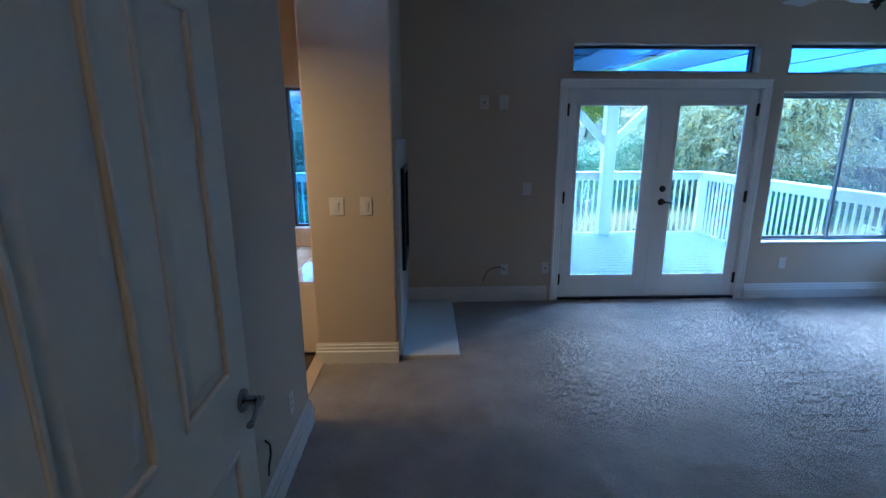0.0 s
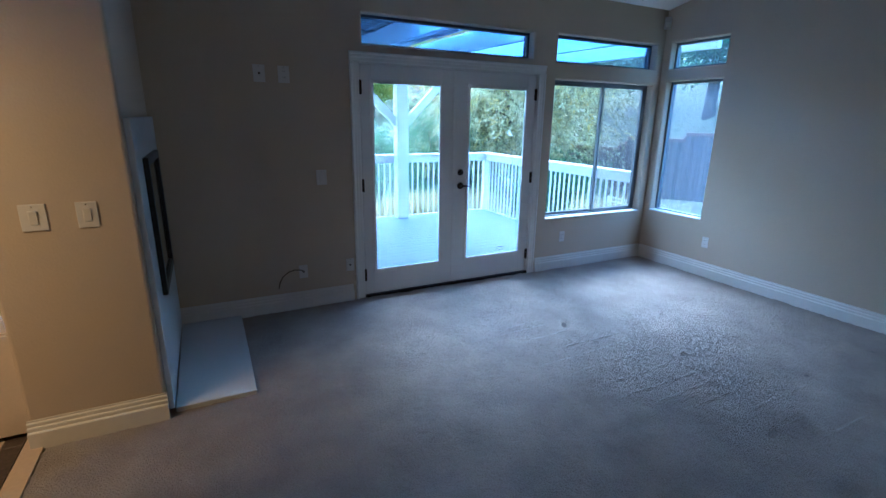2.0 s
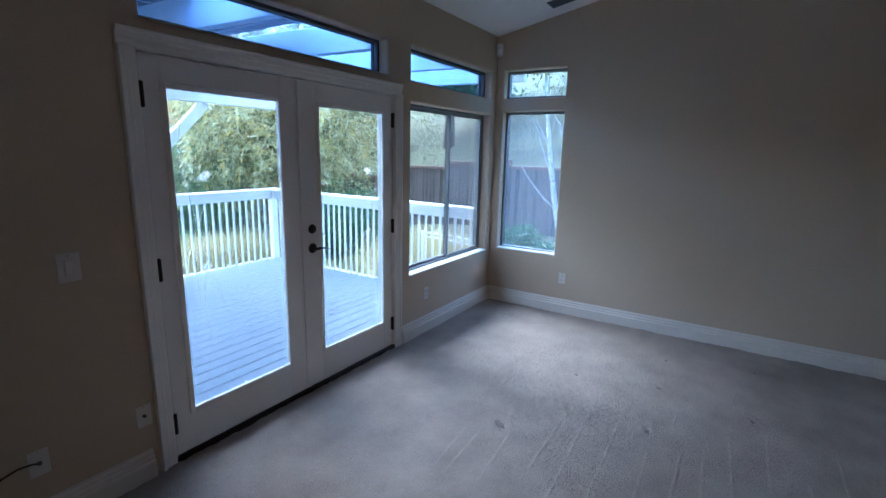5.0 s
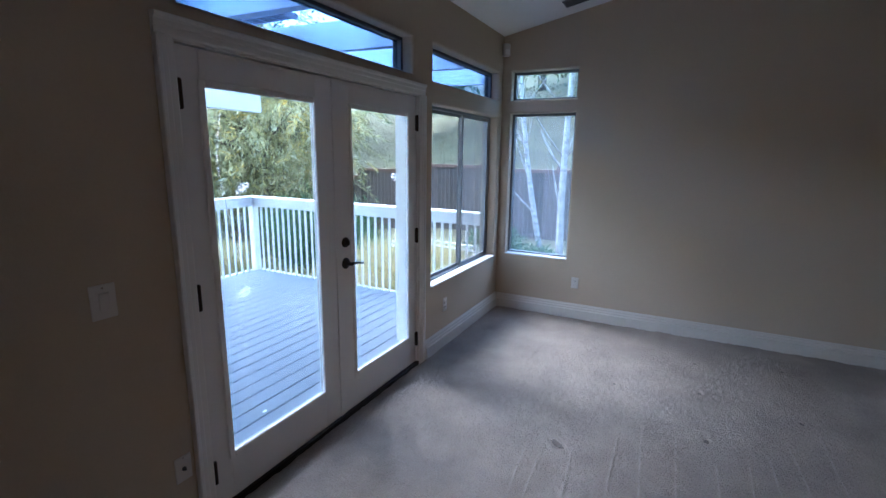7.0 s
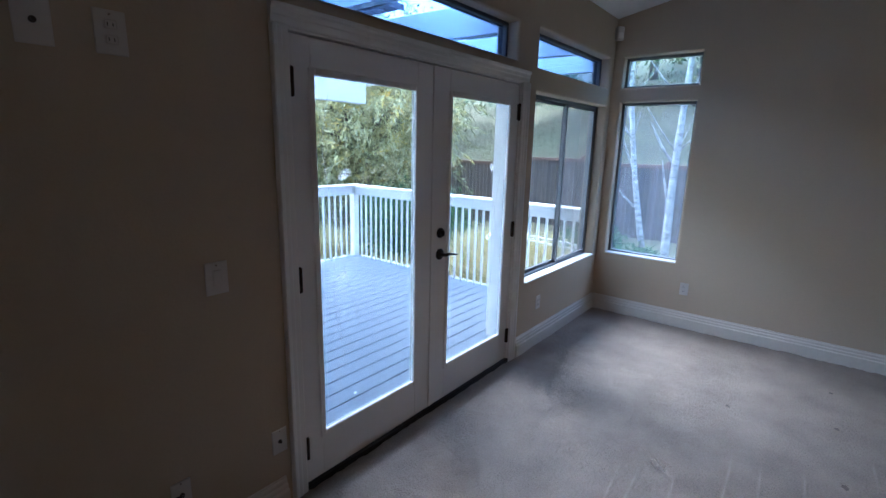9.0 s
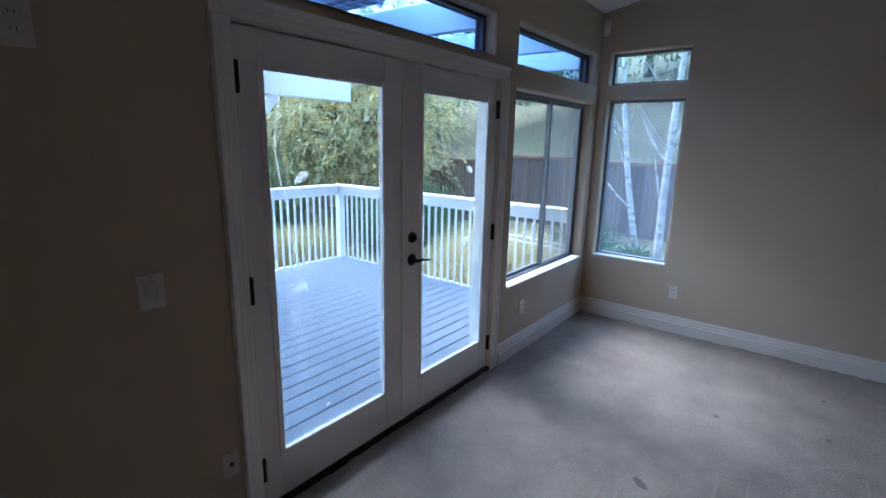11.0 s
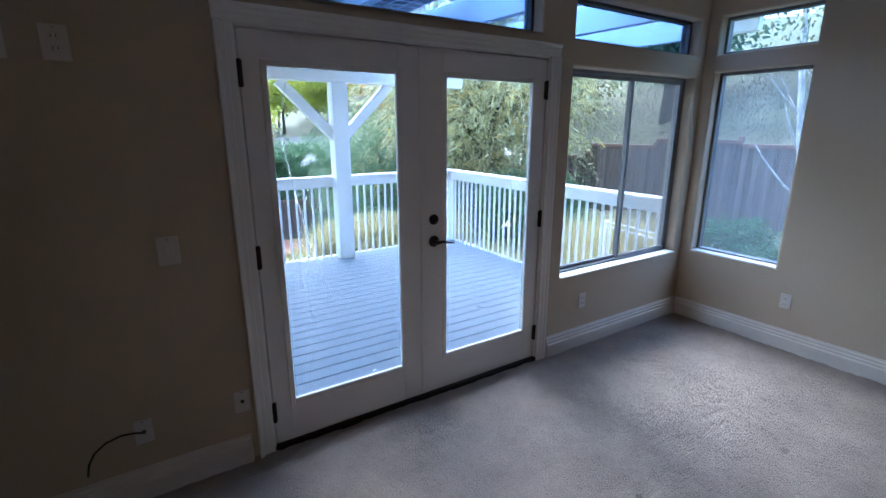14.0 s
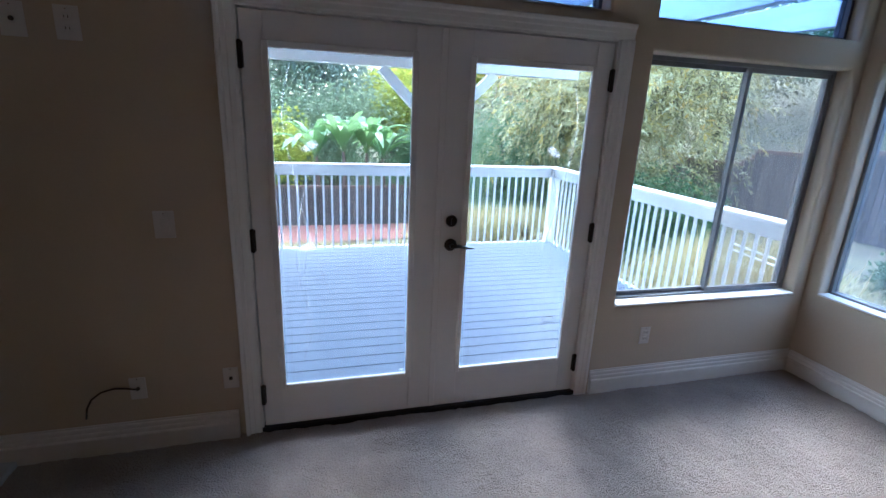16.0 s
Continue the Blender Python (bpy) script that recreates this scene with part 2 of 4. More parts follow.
def lathe(profile, sides=24):
    """A turned shape from (radius, z) pairs."""
    bm = bmesh.new()
    rings = [[bm.verts.new((r * math.cos(2 * math.pi * k / sides), r * math.sin(2 * math.pi * k / sides), z)) for k in range(sides)] for r, z in profile]
    for a, b in zip(rings, rings[1:]):
        for k in range(sides):
            bm.faces.new((a[k], a[(k + 1) % sides], b[(k + 1) % sides], b[k]))
    bm.faces.new(rings[0][::-1])
    bm.faces.new(rings[-1])
    return bm


def moved(bm, m):
    bmesh.ops.transform(bm, matrix=m, verts=bm.verts)
    return bm


def wall_mesh(u0, u1, z0, z1, thick, holes, bull=0.018):
    """A wall in the u-z plane, its room face at v = 0 and its back at v = thick, with holes (u0, u1, z0, z1) and soft corners at them."""
    us = sorted({u0, u1, *[h[0] for h in holes], *[h[1] for h in holes]})
    zs = sorted({z0, z1, *[h[2] for h in holes], *[h[3] for h in holes]})
    bm = bmesh.new()
    vs = {}

    def v(i, k, d):
        key = (i, k, d)
        if key not in vs:
            vs[key] = bm.verts.new((us[i], d * thick, zs[k]))
        return vs[key]

    def full(i, k):
        if not (0 <= i < len(us) - 1 and 0 <= k < len(zs) - 1):
            return False
        cu, cz = (us[i] + us[i + 1]) / 2, (zs[k] + zs[k + 1]) / 2
        return not any(h[0] < cu < h[1] and h[2] < cz < h[3] for h in holes)

    for i in range(len(us) - 1):
        for k in range(len(zs) - 1):
            if not full(i, k):
                continue
            for d in (0, 1):
                bm.faces.new((v(i, k, d), v(i + 1, k, d), v(i + 1, k + 1, d), v(i, k + 1, d)))
            for (di, dk), (p, q) in (((-1, 0), ((i, k), (i, k + 1))), ((1, 0), ((i + 1, k), (i + 1, k + 1))), ((0, -1), ((i, k), (i + 1, k))), ((0, 1), ((i, k + 1), (i + 1, k + 1)))):
                if not full(i + di, k + dk):
                    bm.faces.new((v(*p, 0), v(*q, 0), v(*q, 1), v(*p, 1)))
    bmesh.ops.recalc_face_normals(bm, faces=bm.faces)
    edges = []
    for e in bm.edges:
        a, b = e.verts
        if abs(a.co.y) < 1e-6 and abs(b.co.y) < 1e-6 and e.calc_face_angle(0) > 1:
            m = (a.co + b.co) / 2
            if u0 + 1e-4 < m.x < u1 - 1e-4 and z0 + 1e-4 < m.z < z1 - 1e-4:
                edges.append(e)
    if bull and edges:
        bmesh.ops.bevel(bm, geom=edges, offset=bull, segments=3, affect="EDGES", profile=0.5)
    return bm


# ---- the room's shell ----
NY, EX, FX, PY = 4.57, 4.85, -0.30, 3.27   # north wall, east wall, fireplace face, end of the fireplace wall
TH, WX, SLOPE, EAVE, FZ = 0.17, -0.78, 0.21, 2.82, -0.022
DOOR = (1.227, 3.129, -0.05, 2.085)
T1 = (1.29, 3.03, 2.20, 2.44)
W1 = (3.328, 4.75, 0.562, 2.022)
T2 = (3.328, 4.75, 2.19, 2.455)
BW = (-1.385, -0.95, 0.755, 2.065)
wn_ob = part("wall_north", moved(wall_mesh(-3.75, EX + TH, -0.6, 3.0, TH, [DOOR, T1, W1, T2, BW]), Matrix.Translation((0, NY, 0))), WALL)
tagged(wn_ob, "beige painted drywall with rounded window reveals", "wall", kind="structure")
E1 = (3.808, 4.475, 0.585, 2.062)
E2 = (3.808, 4.475, 2.195, 2.475)
east = wall_mesh(-3.4, NY, -0.6, 4.7, TH, [E1, E2])
we_ob = part("wall_east", moved(east, Matrix(((0, 1, 0, EX), (1, 0, 0, 0), (0, 0, 1, 0), (0, 0, 0, 1)))), WALL)
tagged(we_ob, "plain beige painted drywall", "wall", kind="structure")
for nm, b in (("wall_west", (WX - 0.14, WX, 0.45, 2.52, -0.1, 3.9)), ("wall_stub", (WX - 0.14, -0.56, 0.31, 0.45, -0.1, 3.9)), ("wall_south", (-3.75, EX + TH, -3.55, -3.4, -0.1, 4.8)), ("wall_hall", (-0.92, -0.78, -3.4, 0.31, -0.1, 4.7)), ("wall_bath_west", (-3.75, -3.6, -3.4, NY, -0.1, 3.0)), ("wall_bath_south", (-3.6, -0.92, 0.9, 1.04, -0.1, 3.0))):
    tagged(part(nm, box(*b, bevel=0.012, seg=2), WALL), "beige painted drywall", "wall", kind="structure")
pier = part("wall_fireplace", box(-0.90, FX, PY, NY - 0.002, -0.1, 3.6, bevel=0.018, seg=3), WALL)
tagged(pier, "beige chimney wall between bedroom and bathroom", "wall", kind="structure")
ceil = bmesh.new()
za, zb = EAVE + SLOPE * (NY + 3.6), EAVE - SLOPE * 0.3
cv = [ceil.verts.new(p) for p in [(-0.95, -3.6, za), (EX + TH, -3.6, za), (EX + TH, NY + 0.3, zb), (-0.95, NY + 0.3, zb), (-0.95, -3.6, za + 0.2), (EX + TH, -3.6, za + 0.2), (EX + TH, NY + 0.3, zb + 0.2), (-0.95, NY + 0.3, zb + 0.2)]]
for f in ((0, 1, 2, 3), (4, 5, 6, 7), (0, 1, 5, 4), (1, 2, 6, 5), (2, 3, 7, 6), (3, 0, 4, 7)):
    ceil.faces.new([cv[i] for i in f])
tagged(part("ceiling", ceil, CEIL), "white textured sloping ceiling", "ceiling", kind="structure")
tagged(part("ceiling_bath", box(-3.75, -0.94, 0.9, NY + TH, 2.85, 3.05), CEIL), "white bathroom ceiling", "ceiling", kind="structure")
DENTS = ((2.572, 3.304, 0.068, 0.027, 50), (3.02, 2.515, 0.03, 0.018, 10), (3.53, 1.962, 0.028, 0.016, 20), (3.66, 2.538, 0.026, 0.016, 0), (3.52, 3.105, 0.022, 0.014, 30), (4.21, 2.563, 0.022, 0.014, 0), (4.38, 1.94, 0.022, 0.014, 0), (2.667, 1.70, 0.06, 0.02, 10))


def rough(x, y, cell, seed):
    """Smooth value noise on a grid of the given cell size."""
    rs = np.random.default_rng(seed)
    t = rs.uniform(-1, 1, (int(10 / cell) + 3, int(10 / cell) + 3))
    u, v = (x + 1.5) / cell, (y + 3.9) / cell
    i, j = u.astype(int), v.astype(int)
    f, g = u - i, v - j
    f, g = f * f * (3 - 2 * f), g * g * (3 - 2 * g)
    return (t[i, j] * (1 - f) + t[i + 1, j] * f) * (1 - g) + (t[i, j + 1] * (1 - f) + t[i + 1, j + 1] * f) * g


NXC, NYC = 520, 1200
cx, cy = np.meshgrid(np.linspace(-0.85, EX, NXC), np.concatenate([np.linspace(-3.4, 0.2, 200, endpoint=False), np.linspace(0.2, NY, NYC - 200)]))
cz = FZ + 0.0035 * rough(cx, cy, 0.45, 1) + 0.0028 * rough(cx, cy, 0.09, 2) + 0.0050 * rough(cx, cy, 0.026, 3)
# ridges left by the vacuum cleaner, along x, their lit crests painted paler
crest_light = np.zeros_like(cz)
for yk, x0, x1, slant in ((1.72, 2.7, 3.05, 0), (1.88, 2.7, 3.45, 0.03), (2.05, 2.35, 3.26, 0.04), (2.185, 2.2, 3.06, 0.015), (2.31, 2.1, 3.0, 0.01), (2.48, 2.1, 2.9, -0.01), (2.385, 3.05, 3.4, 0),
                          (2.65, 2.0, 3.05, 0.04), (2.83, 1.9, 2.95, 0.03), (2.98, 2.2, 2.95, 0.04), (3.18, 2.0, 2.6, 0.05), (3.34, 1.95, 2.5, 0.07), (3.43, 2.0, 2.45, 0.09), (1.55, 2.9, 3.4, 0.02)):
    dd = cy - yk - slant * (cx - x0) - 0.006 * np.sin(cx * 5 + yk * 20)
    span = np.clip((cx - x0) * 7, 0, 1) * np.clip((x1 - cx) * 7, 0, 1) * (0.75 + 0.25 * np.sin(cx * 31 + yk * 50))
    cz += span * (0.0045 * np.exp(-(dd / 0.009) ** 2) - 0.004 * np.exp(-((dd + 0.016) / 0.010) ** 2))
    crest_light += span * np.exp(-(dd / 0.006) ** 2)
for dx, dy, dw, dh, rz in DENTS:
    ca, sa = math.cos(radians(rz)), math.sin(radians(rz))
    u, v = (cx - dx) * ca + (cy - dy) * sa, -(cx - dx) * sa + (cy - dy) * ca
    q = (u / dw) ** 2 + (v / (dh * 1.2)) ** 2
    cz += -0.020 * np.exp(-q ** 2) + 0.003 * np.exp(-(np.sqrt(q) - 1.7) ** 2 * 6)
cme = bpy.data.meshes.new("floor")
idx = np.arange(NXC * NYC).reshape(NYC, NXC)
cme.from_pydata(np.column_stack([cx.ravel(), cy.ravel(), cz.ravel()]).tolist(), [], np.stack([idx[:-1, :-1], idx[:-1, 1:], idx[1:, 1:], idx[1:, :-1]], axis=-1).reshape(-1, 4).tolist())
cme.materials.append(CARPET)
for p in cme.polygons:
    p.use_smooth = True
pile = cme.attributes.new("painted_crest_light", "FLOAT", "POINT")
pile.data.foreach_set("value", np.clip(crest_light, 0, 1).ravel())
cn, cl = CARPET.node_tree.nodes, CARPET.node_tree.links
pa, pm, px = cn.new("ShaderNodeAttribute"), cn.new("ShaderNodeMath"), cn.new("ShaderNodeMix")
pa.attribute_name = "painted_crest_light"
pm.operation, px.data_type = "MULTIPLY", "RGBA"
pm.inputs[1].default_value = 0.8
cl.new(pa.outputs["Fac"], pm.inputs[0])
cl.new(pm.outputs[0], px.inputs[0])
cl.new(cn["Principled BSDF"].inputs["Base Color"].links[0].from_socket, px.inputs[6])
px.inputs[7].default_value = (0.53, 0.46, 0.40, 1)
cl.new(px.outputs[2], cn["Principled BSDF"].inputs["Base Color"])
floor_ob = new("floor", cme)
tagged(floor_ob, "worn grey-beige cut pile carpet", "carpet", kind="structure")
tagged(part("subfloor", box(-3.75, EX + TH, -3.55, NY + TH, -0.3, -0.06), GROUT), "concrete slab under the floor", "floor", kind="structure")


# ---- baseboards ----
def baseboard(length):
    """A stepped profile, lying along x, its back at y = 0 and its face towards -y."""
    prof = [(0, 0), (-0.030, 0), (-0.030, 0.079), (-0.026, 0.084), (-0.019, 0.085), (-0.019, 0.099), (-0.016, 0.104), (-0.011, 0.105), (-0.011, 0.119), (-0.008, 0.124), (-0.004, 0.125), (-0.004, 0.134), (0, 0.134)]
    bm = bmesh.new()
    a, b = [[bm.verts.new((x, p, z)) for p, z in prof] for x in (0, length)]
    for k in range(len(prof)):
        j = (k + 1) % len(prof)
        bm.faces.new((a[k], a[j], b[j], b[k]))
    bm.faces.new(a)
    bm.faces.new(b[::-1])
    return bm


for nm, x, y, rz, ln in (("baseboard_north_west", FX + 0.01, NY, 0, 1.14 - FX - 0.01), ("baseboard_north_east", 3.21, NY, 0, EX - 3.21), ("baseboard_east", EX, NY - 0.016, -90, NY + 3.38), ("baseboard_pier", -0.905, PY, 0, 0.61), ("baseboard_west", WX, 0.46, 90, 2.06)):
    ob = part(nm, moved(baseboard(ln), pose(x, y, FZ - 0.0035, 0, 0, rz) @ Matrix.Diagonal((1, 1, 1.16, 1))), BASEPAINT)
    tagged(ob, "white stepped wooden baseboard", "baseboard", kind="structure")


# ---- french doors ----
def casing_bar(length, w=0.078):
    """Moulded casing along x, inner edge at z = 0, outer at z = w, face towards -y."""
    prof = [(0, 0), (-0.012, 0.0), (-0.016, 0.008), (-0.016, 0.030), (-0.020, 0.036), (-0.020, 0.054), (-0.028, 0.062), (-0.030, w - 0.004), (-0.026, w), (0, w)]
    bm = bmesh.new()
    a, b = [[bm.verts.new((x, p, z)) for p, z in prof] for x in (0, length)]
    for k in range(len(prof)):
        j = (k + 1) % len(prof)
        bm.faces.new((a[k], a[j], b[j], b[k]))
    bm.faces.new(a)
    bm.faces.new(b[::-1])
    return bm


DL, DR, DT = 1.262, 3.094, 2.05
door_set = thing("door_frame", (0, NY, 0), label="white moulded door casing and jamb with black threshold", category="door frame", kind="structure")
part("casing", moved(casing_bar(DR - DL + 0.18), pose(DL - 0.09, 0, DT + 0.012)), TRIM, door_set)
part("casing", moved(casing_bar(DT + 0.012 + 0.03), Matrix(((0, 0, -1, DL - 0.012), (0, 1, 0, 0), (1, 0, 0, -0.03), (0, 0, 0, 1)))), TRIM, door_set)
part("casing", moved(casing_bar(DT + 0.012 + 0.03), Matrix(((0, 0, 1, DR + 0.012), (0, 1, 0, 0), (1, 0, 0, -0.03), (0, 0, 0, 1)))), TRIM, door_set)
part("jamb", box(DL - 0.032, DL - 0.004, 0.001, 0.165, 0, DT + 0.03), TRIM, door_set)
part("jamb", box(DR + 0.004, DR + 0.032, 0.001, 0.165, 0, DT + 0.03), TRIM, door_set)
part("head", box(DL - 0.004, DR + 0.004, 0.001, 0.165, DT + 0.004, DT + 0.032), TRIM, door_set)
part("stop", box(DL - 0.004, DL + 0.018, 0.059, 0.075, 0.002, DT + 0.003), TRIM, door_set)
part("stop", box(DR - 0.018, DR + 0.004, 0.059, 0.075, 0.002, DT + 0.003), TRIM, door_set)
part("stop", box(DL + 0.018, DR - 0.018, 0.059, 0.075, DT - 0.018, DT + 0.003), TRIM, door_set)
part("threshold", box(DL - 0.03, DR + 0.03, -0.012, 0.19, -0.05, 0.001, 0.004), BLACK, door_set, "black metal threshold")


def glazed_leaf(width, hand):
    """A full-light door leaf: bottom hinge corner at the origin, running towards +x, or -x if hand is -1; room face at y = 0."""
    e = thing("french_door", label="white full-glass french door with black hardware, closed", category="door", group="french doors")
    h0, h1, st, lk, top, bot, d = 0.003, DT - 0.003, 0.100, 0.139, 0.129, 0.220, 0.045
    s = hand

    def bx(a, b, *r, **k):
        a, b = sorted((a * s, b * s))
        return box(a, b, *r, **k)

    part("stile", bx(0.002, st, 0, d, h0, h1, bevel=0.002), DOORW, e)
    part("stile", bx(width - lk, width - 0.002, 0, d, h0, h1, bevel=0.002), DOORW, e)
    part("rail", bx(st, width - lk, 0.0005, d - 0.0005, h1 - top, h1 - 0.0005), DOORW, e)
    part("rail", bx(st, width - lk, 0.0005, d - 0.0005, h0 + 0.0005, h0 + bot), DOORW, e)
    g0, g1, z0, z1 = st, width - lk, h0 + bot, h1 - top
    for a, b, c, f in ((g0 - 0.012, g0 + 0.018, z0 - 0.012, z1 + 0.012), (g1 - 0.018, g1 + 0.012, z0 - 0.012, z1 + 0.012)):
        part("glazing_bead", bx(a, b, -0.007, 0.011, c, f, bevel=0.004), DOORW, e)
    for c, f in ((z0 - 0.012, z0 + 0.018), (z1 - 0.018, z1 + 0.012)):
        part("glazing_bead", bx(g0 + 0.018, g1 - 0.018, -0.007, 0.011, c, f, bevel=0.004), DOORW, e)
    pane = part("pane", bx(g0 + 0.001, g1 - 0.001, 0.013, 0.019, z0 + 0.001, z1 - 0.001), GLASS, e, "clear glass etched with thin stems and leaves")
    pane.visible_shadow = False
    for z in (0.196, 1.034, 1.863):
        barrel = tube([(0, 0, z - 0.059), (0, 0, z - 0.054), (0, 0, z + 0.054), (0, 0, z + 0.059)], 0.009, 10, radii=[0.005, 0.0105, 0.0105, 0.005])
        part("hinge", join(moved(barrel, pose(0.002 * s, -0.010, 0)), bx(-0.004, 0.016, -0.002, 0.002, z - 0.053, z + 0.053)), BRONZE, e, "black hinge")
    return e


LEAF = (DR - DL) / 2 - 0.0015
leaf_l = glazed_leaf(LEAF, 1)
leaf_l.matrix_basis = pose(DL, NY + 0.012, 0)
leaf_r = glazed_leaf(LEAF, -1)
leaf_r.matrix_basis = pose(DR, NY + 0.012, 0)
part("astragal", box(-LEAF - 0.022, -LEAF + 0.012, -0.008, 0.0, 0.006, DT - 0.004, 0.003), DOORW, leaf_r)
kx = -LEAF + 0.068
part("deadbolt", moved(lathe([(0.031, 0), (0.031, 0.008), (0.027, 0.014), (0.0, 0.015)], 20), pose(kx, 0.001, 1.115, 90)), BRONZE, leaf_r, "black deadbolt thumb turn")
part("thumb_turn", box(kx - 0.006, kx + 0.006, -0.034, -0.012, 1.098, 1.132, 0.003), BRONZE, leaf_r)
part("rosette", moved(lathe([(0.034, 0), (0.034, 0.008), (0.026, 0.016), (0.012, 0.022), (0.011, 0.05), (0.0, 0.052)], 20), pose(kx, 0.001, 0.985, 90)), BRONZE, leaf_r, "black lever rosette")
part("lever", tube([(kx, -0.048, 0.985), (kx + 0.03, -0.052, 0.988), (kx + 0.065, -0.05, 0.982), (kx + 0.095, -0.05, 0.974), (kx + 0.118, -0.046, 0.972)], 0.007, 10, radii=[0.011, 0.009, 0.007, 0.006, 0.004]), BRONZE, leaf_r, "black curved lever handle", smooth=True)


def etching(parent, stems, leaves):
    """Frosted stems and leaves on the room face of a pane."""
    for pts in stems:
        bm = bmesh.new()
        prev = None
        for i, (x, z) in enumerate(pts):
            nx, nz = pts[min(i + 1, len(pts) - 1)]
            px, pz = pts[max(i - 1, 0)]
            t = Vector((nx - px, 0, nz - pz)).normalized() * 0.0028
            pair = (bm.verts.new((x - t.z, 0.0125, z + t.x)), bm.verts.new((x + t.z, 0.0125, z - t.x)))
            if prev:
                bm.faces.new((prev[0], prev[1], pair[1], pair[0]))
            prev = pair
        part("etched_stem", bm, FROST, parent)
    for x, z, ln, w, a in leaves:
        bm = bmesh.new()
        c, s = math.cos(radians(a)), math.sin(radians(a))
        ring = []
        for k in range(20):
            q = 2 * math.pi * k / 20
            u, v = ln / 2 * math.cos(q), w / 2 * math.sin(q) * (0.75 + 0.25 * math.cos(q))
            ring.append(bm.verts.new((x + u * c - v * s, 0.0122, z + u * s + v * c)))
        bm.faces.new(ring)
        part("etched_leaf", bm, FROST, parent)


def curve_pts(p, n=16):
    """A smooth line through a few (x, z) points."""
    out = []
    for k in range(n * (len(p) - 1) + 1):
        i, f = min(k // n, len(p) - 2), k / n - min(k // n, len(p) - 2)
        q0, q1, q2, q3 = p[max(i - 1, 0)], p[i], p[i + 1], p[min(i + 2, len(p) - 1)]
        out.append(tuple(0.5 * (2 * q1[c] + (q2[c] - q0[c]) * f + (2 * q0[c] - 5 * q1[c] + 4 * q2[c] - q3[c]) * f * f + (3 * q1[c] - q0[c] - 3 * q2[c] + q3[c]) * f ** 3) for c in (0, 1)))
    return out


STEMS = [[(0.20, 1.84), (0.16, 1.62), (0.19, 1.40), (0.24, 1.15), (0.30, 0.92), (0.36, 0.72)], [(0.27, 1.35), (0.22, 1.15), (0.20, 0.9), (0.24, 0.62), (0.21, 0.33)], [(0.26, 1.05), (0.23, 0.8), (0.26, 0.55), (0.22, 0.40)]]
etching(leaf_l, [curve_pts(p) for p in STEMS], [(0.277, 1.48, 0.085, 0.055, 30), (0.245, 0.99, 0.085, 0.055, 15)])
etching(leaf_r, [curve_pts([(-x, z) for x, z in p]) for p in STEMS], [(-0.28, 1.48, 0.085, 0.055, 150), (-0.29, 1.02, 0.085, 0.055, 200)])


# ---- windows ----
def window_frame(name, m, w, h, slider=False, material=ALU, label="", pane_mats=(GLASS, GLASS)):
    """An aluminium window in an opening w by h; origin at the opening's lower left, the outside towards +y."""
    e = thing(name, label=label, category="window", kind="structure")
    e.matrix_basis = m
    f, d0, d1 = 0.022, 0.085, 0.150
    part("window_frame", box(0, w, d0, d1, 0, f, 0.002), material, e)
    part("window_frame", box(0, w, d0, d1, h - f, h, 0.002), material, e)
    part("window_frame", box(0, f, d0, d1, f, h - f, 0.002), material, e)
    part("window_frame", box(w - f, w, d0, d1, f, h - f, 0.002), material, e)
    spans = [(f, w - f, 0.118)]
    if slider:
        mid = w * 0.545
        spans = [(f, mid, 0.128), (mid - 0.03, w - f, 0.104)]
    for i, (a, b, y) in enumerate(spans):
        if slider:
            s = 0.026
            sash = [(a, a + s, f, h - f), (b - s, b, f, h - f), (a + s, b - s, f, f + s), (a + s, b - s, h - f - s, h - f)]
            for q in sash:
                part("sash", box(q[0], q[1], y - 0.011, y + 0.011, q[2], q[3], 0.002), material, e)
            a, b, z0, z1 = a + s, b - s, f + s, h - f - s
        else:
            z0, z1 = f, h - f
        p = part("pane", box(a, b, y - 0.003, y + 0.003, z0, z1), pane_mats[i], e)
        p.visible_shadow = False
    return e


window_frame("window_1", pose(W1[0], NY, W1[2]), W1[1] - W1[0], W1[3] - W1[2], True, ALU, "grey aluminium sliding window, closed, with an insect screen on one half", (GLASS, SCREENGLASS))
window_frame("window_2", pose(T1[0], NY, T1[2]), T1[1] - T1[0], T1[3] - T1[2], label="fixed blue-tinted transom window above the french doors", material=DARKALU, pane_mats=(BLUEGLASS,))
window_frame("window_3", pose(T2[0], NY, T2[2]), T2[1] - T2[0], T2[3] - T2[2], label="fixed blue-tinted transom window above the sliding window", material=DARKALU, pane_mats=(BLUEGLASS,))
window_frame("window_4", pose(EX, E1[1], E1[2], 0, 0, -90), E1[1] - E1[0], E1[3] - E1[2], label="tall fixed aluminium window with a hazy sun screen", pane_mats=(SUNGLASS,))
window_frame("window_5", pose(EX, E2[1], E2[2], 0, 0, -90), E2[1] - E2[0], E2[3] - E2[2], label="small fixed transom window with hazy glass", pane_mats=(HAZYGLASS,))
window_frame("window_6", pose(BW[0], NY, BW[2]), BW[1] - BW[0], BW[3] - BW[2], label="blue-tinted bathroom window above the tub", material=DARKALU, pane_mats=(BLUEGLASS,))
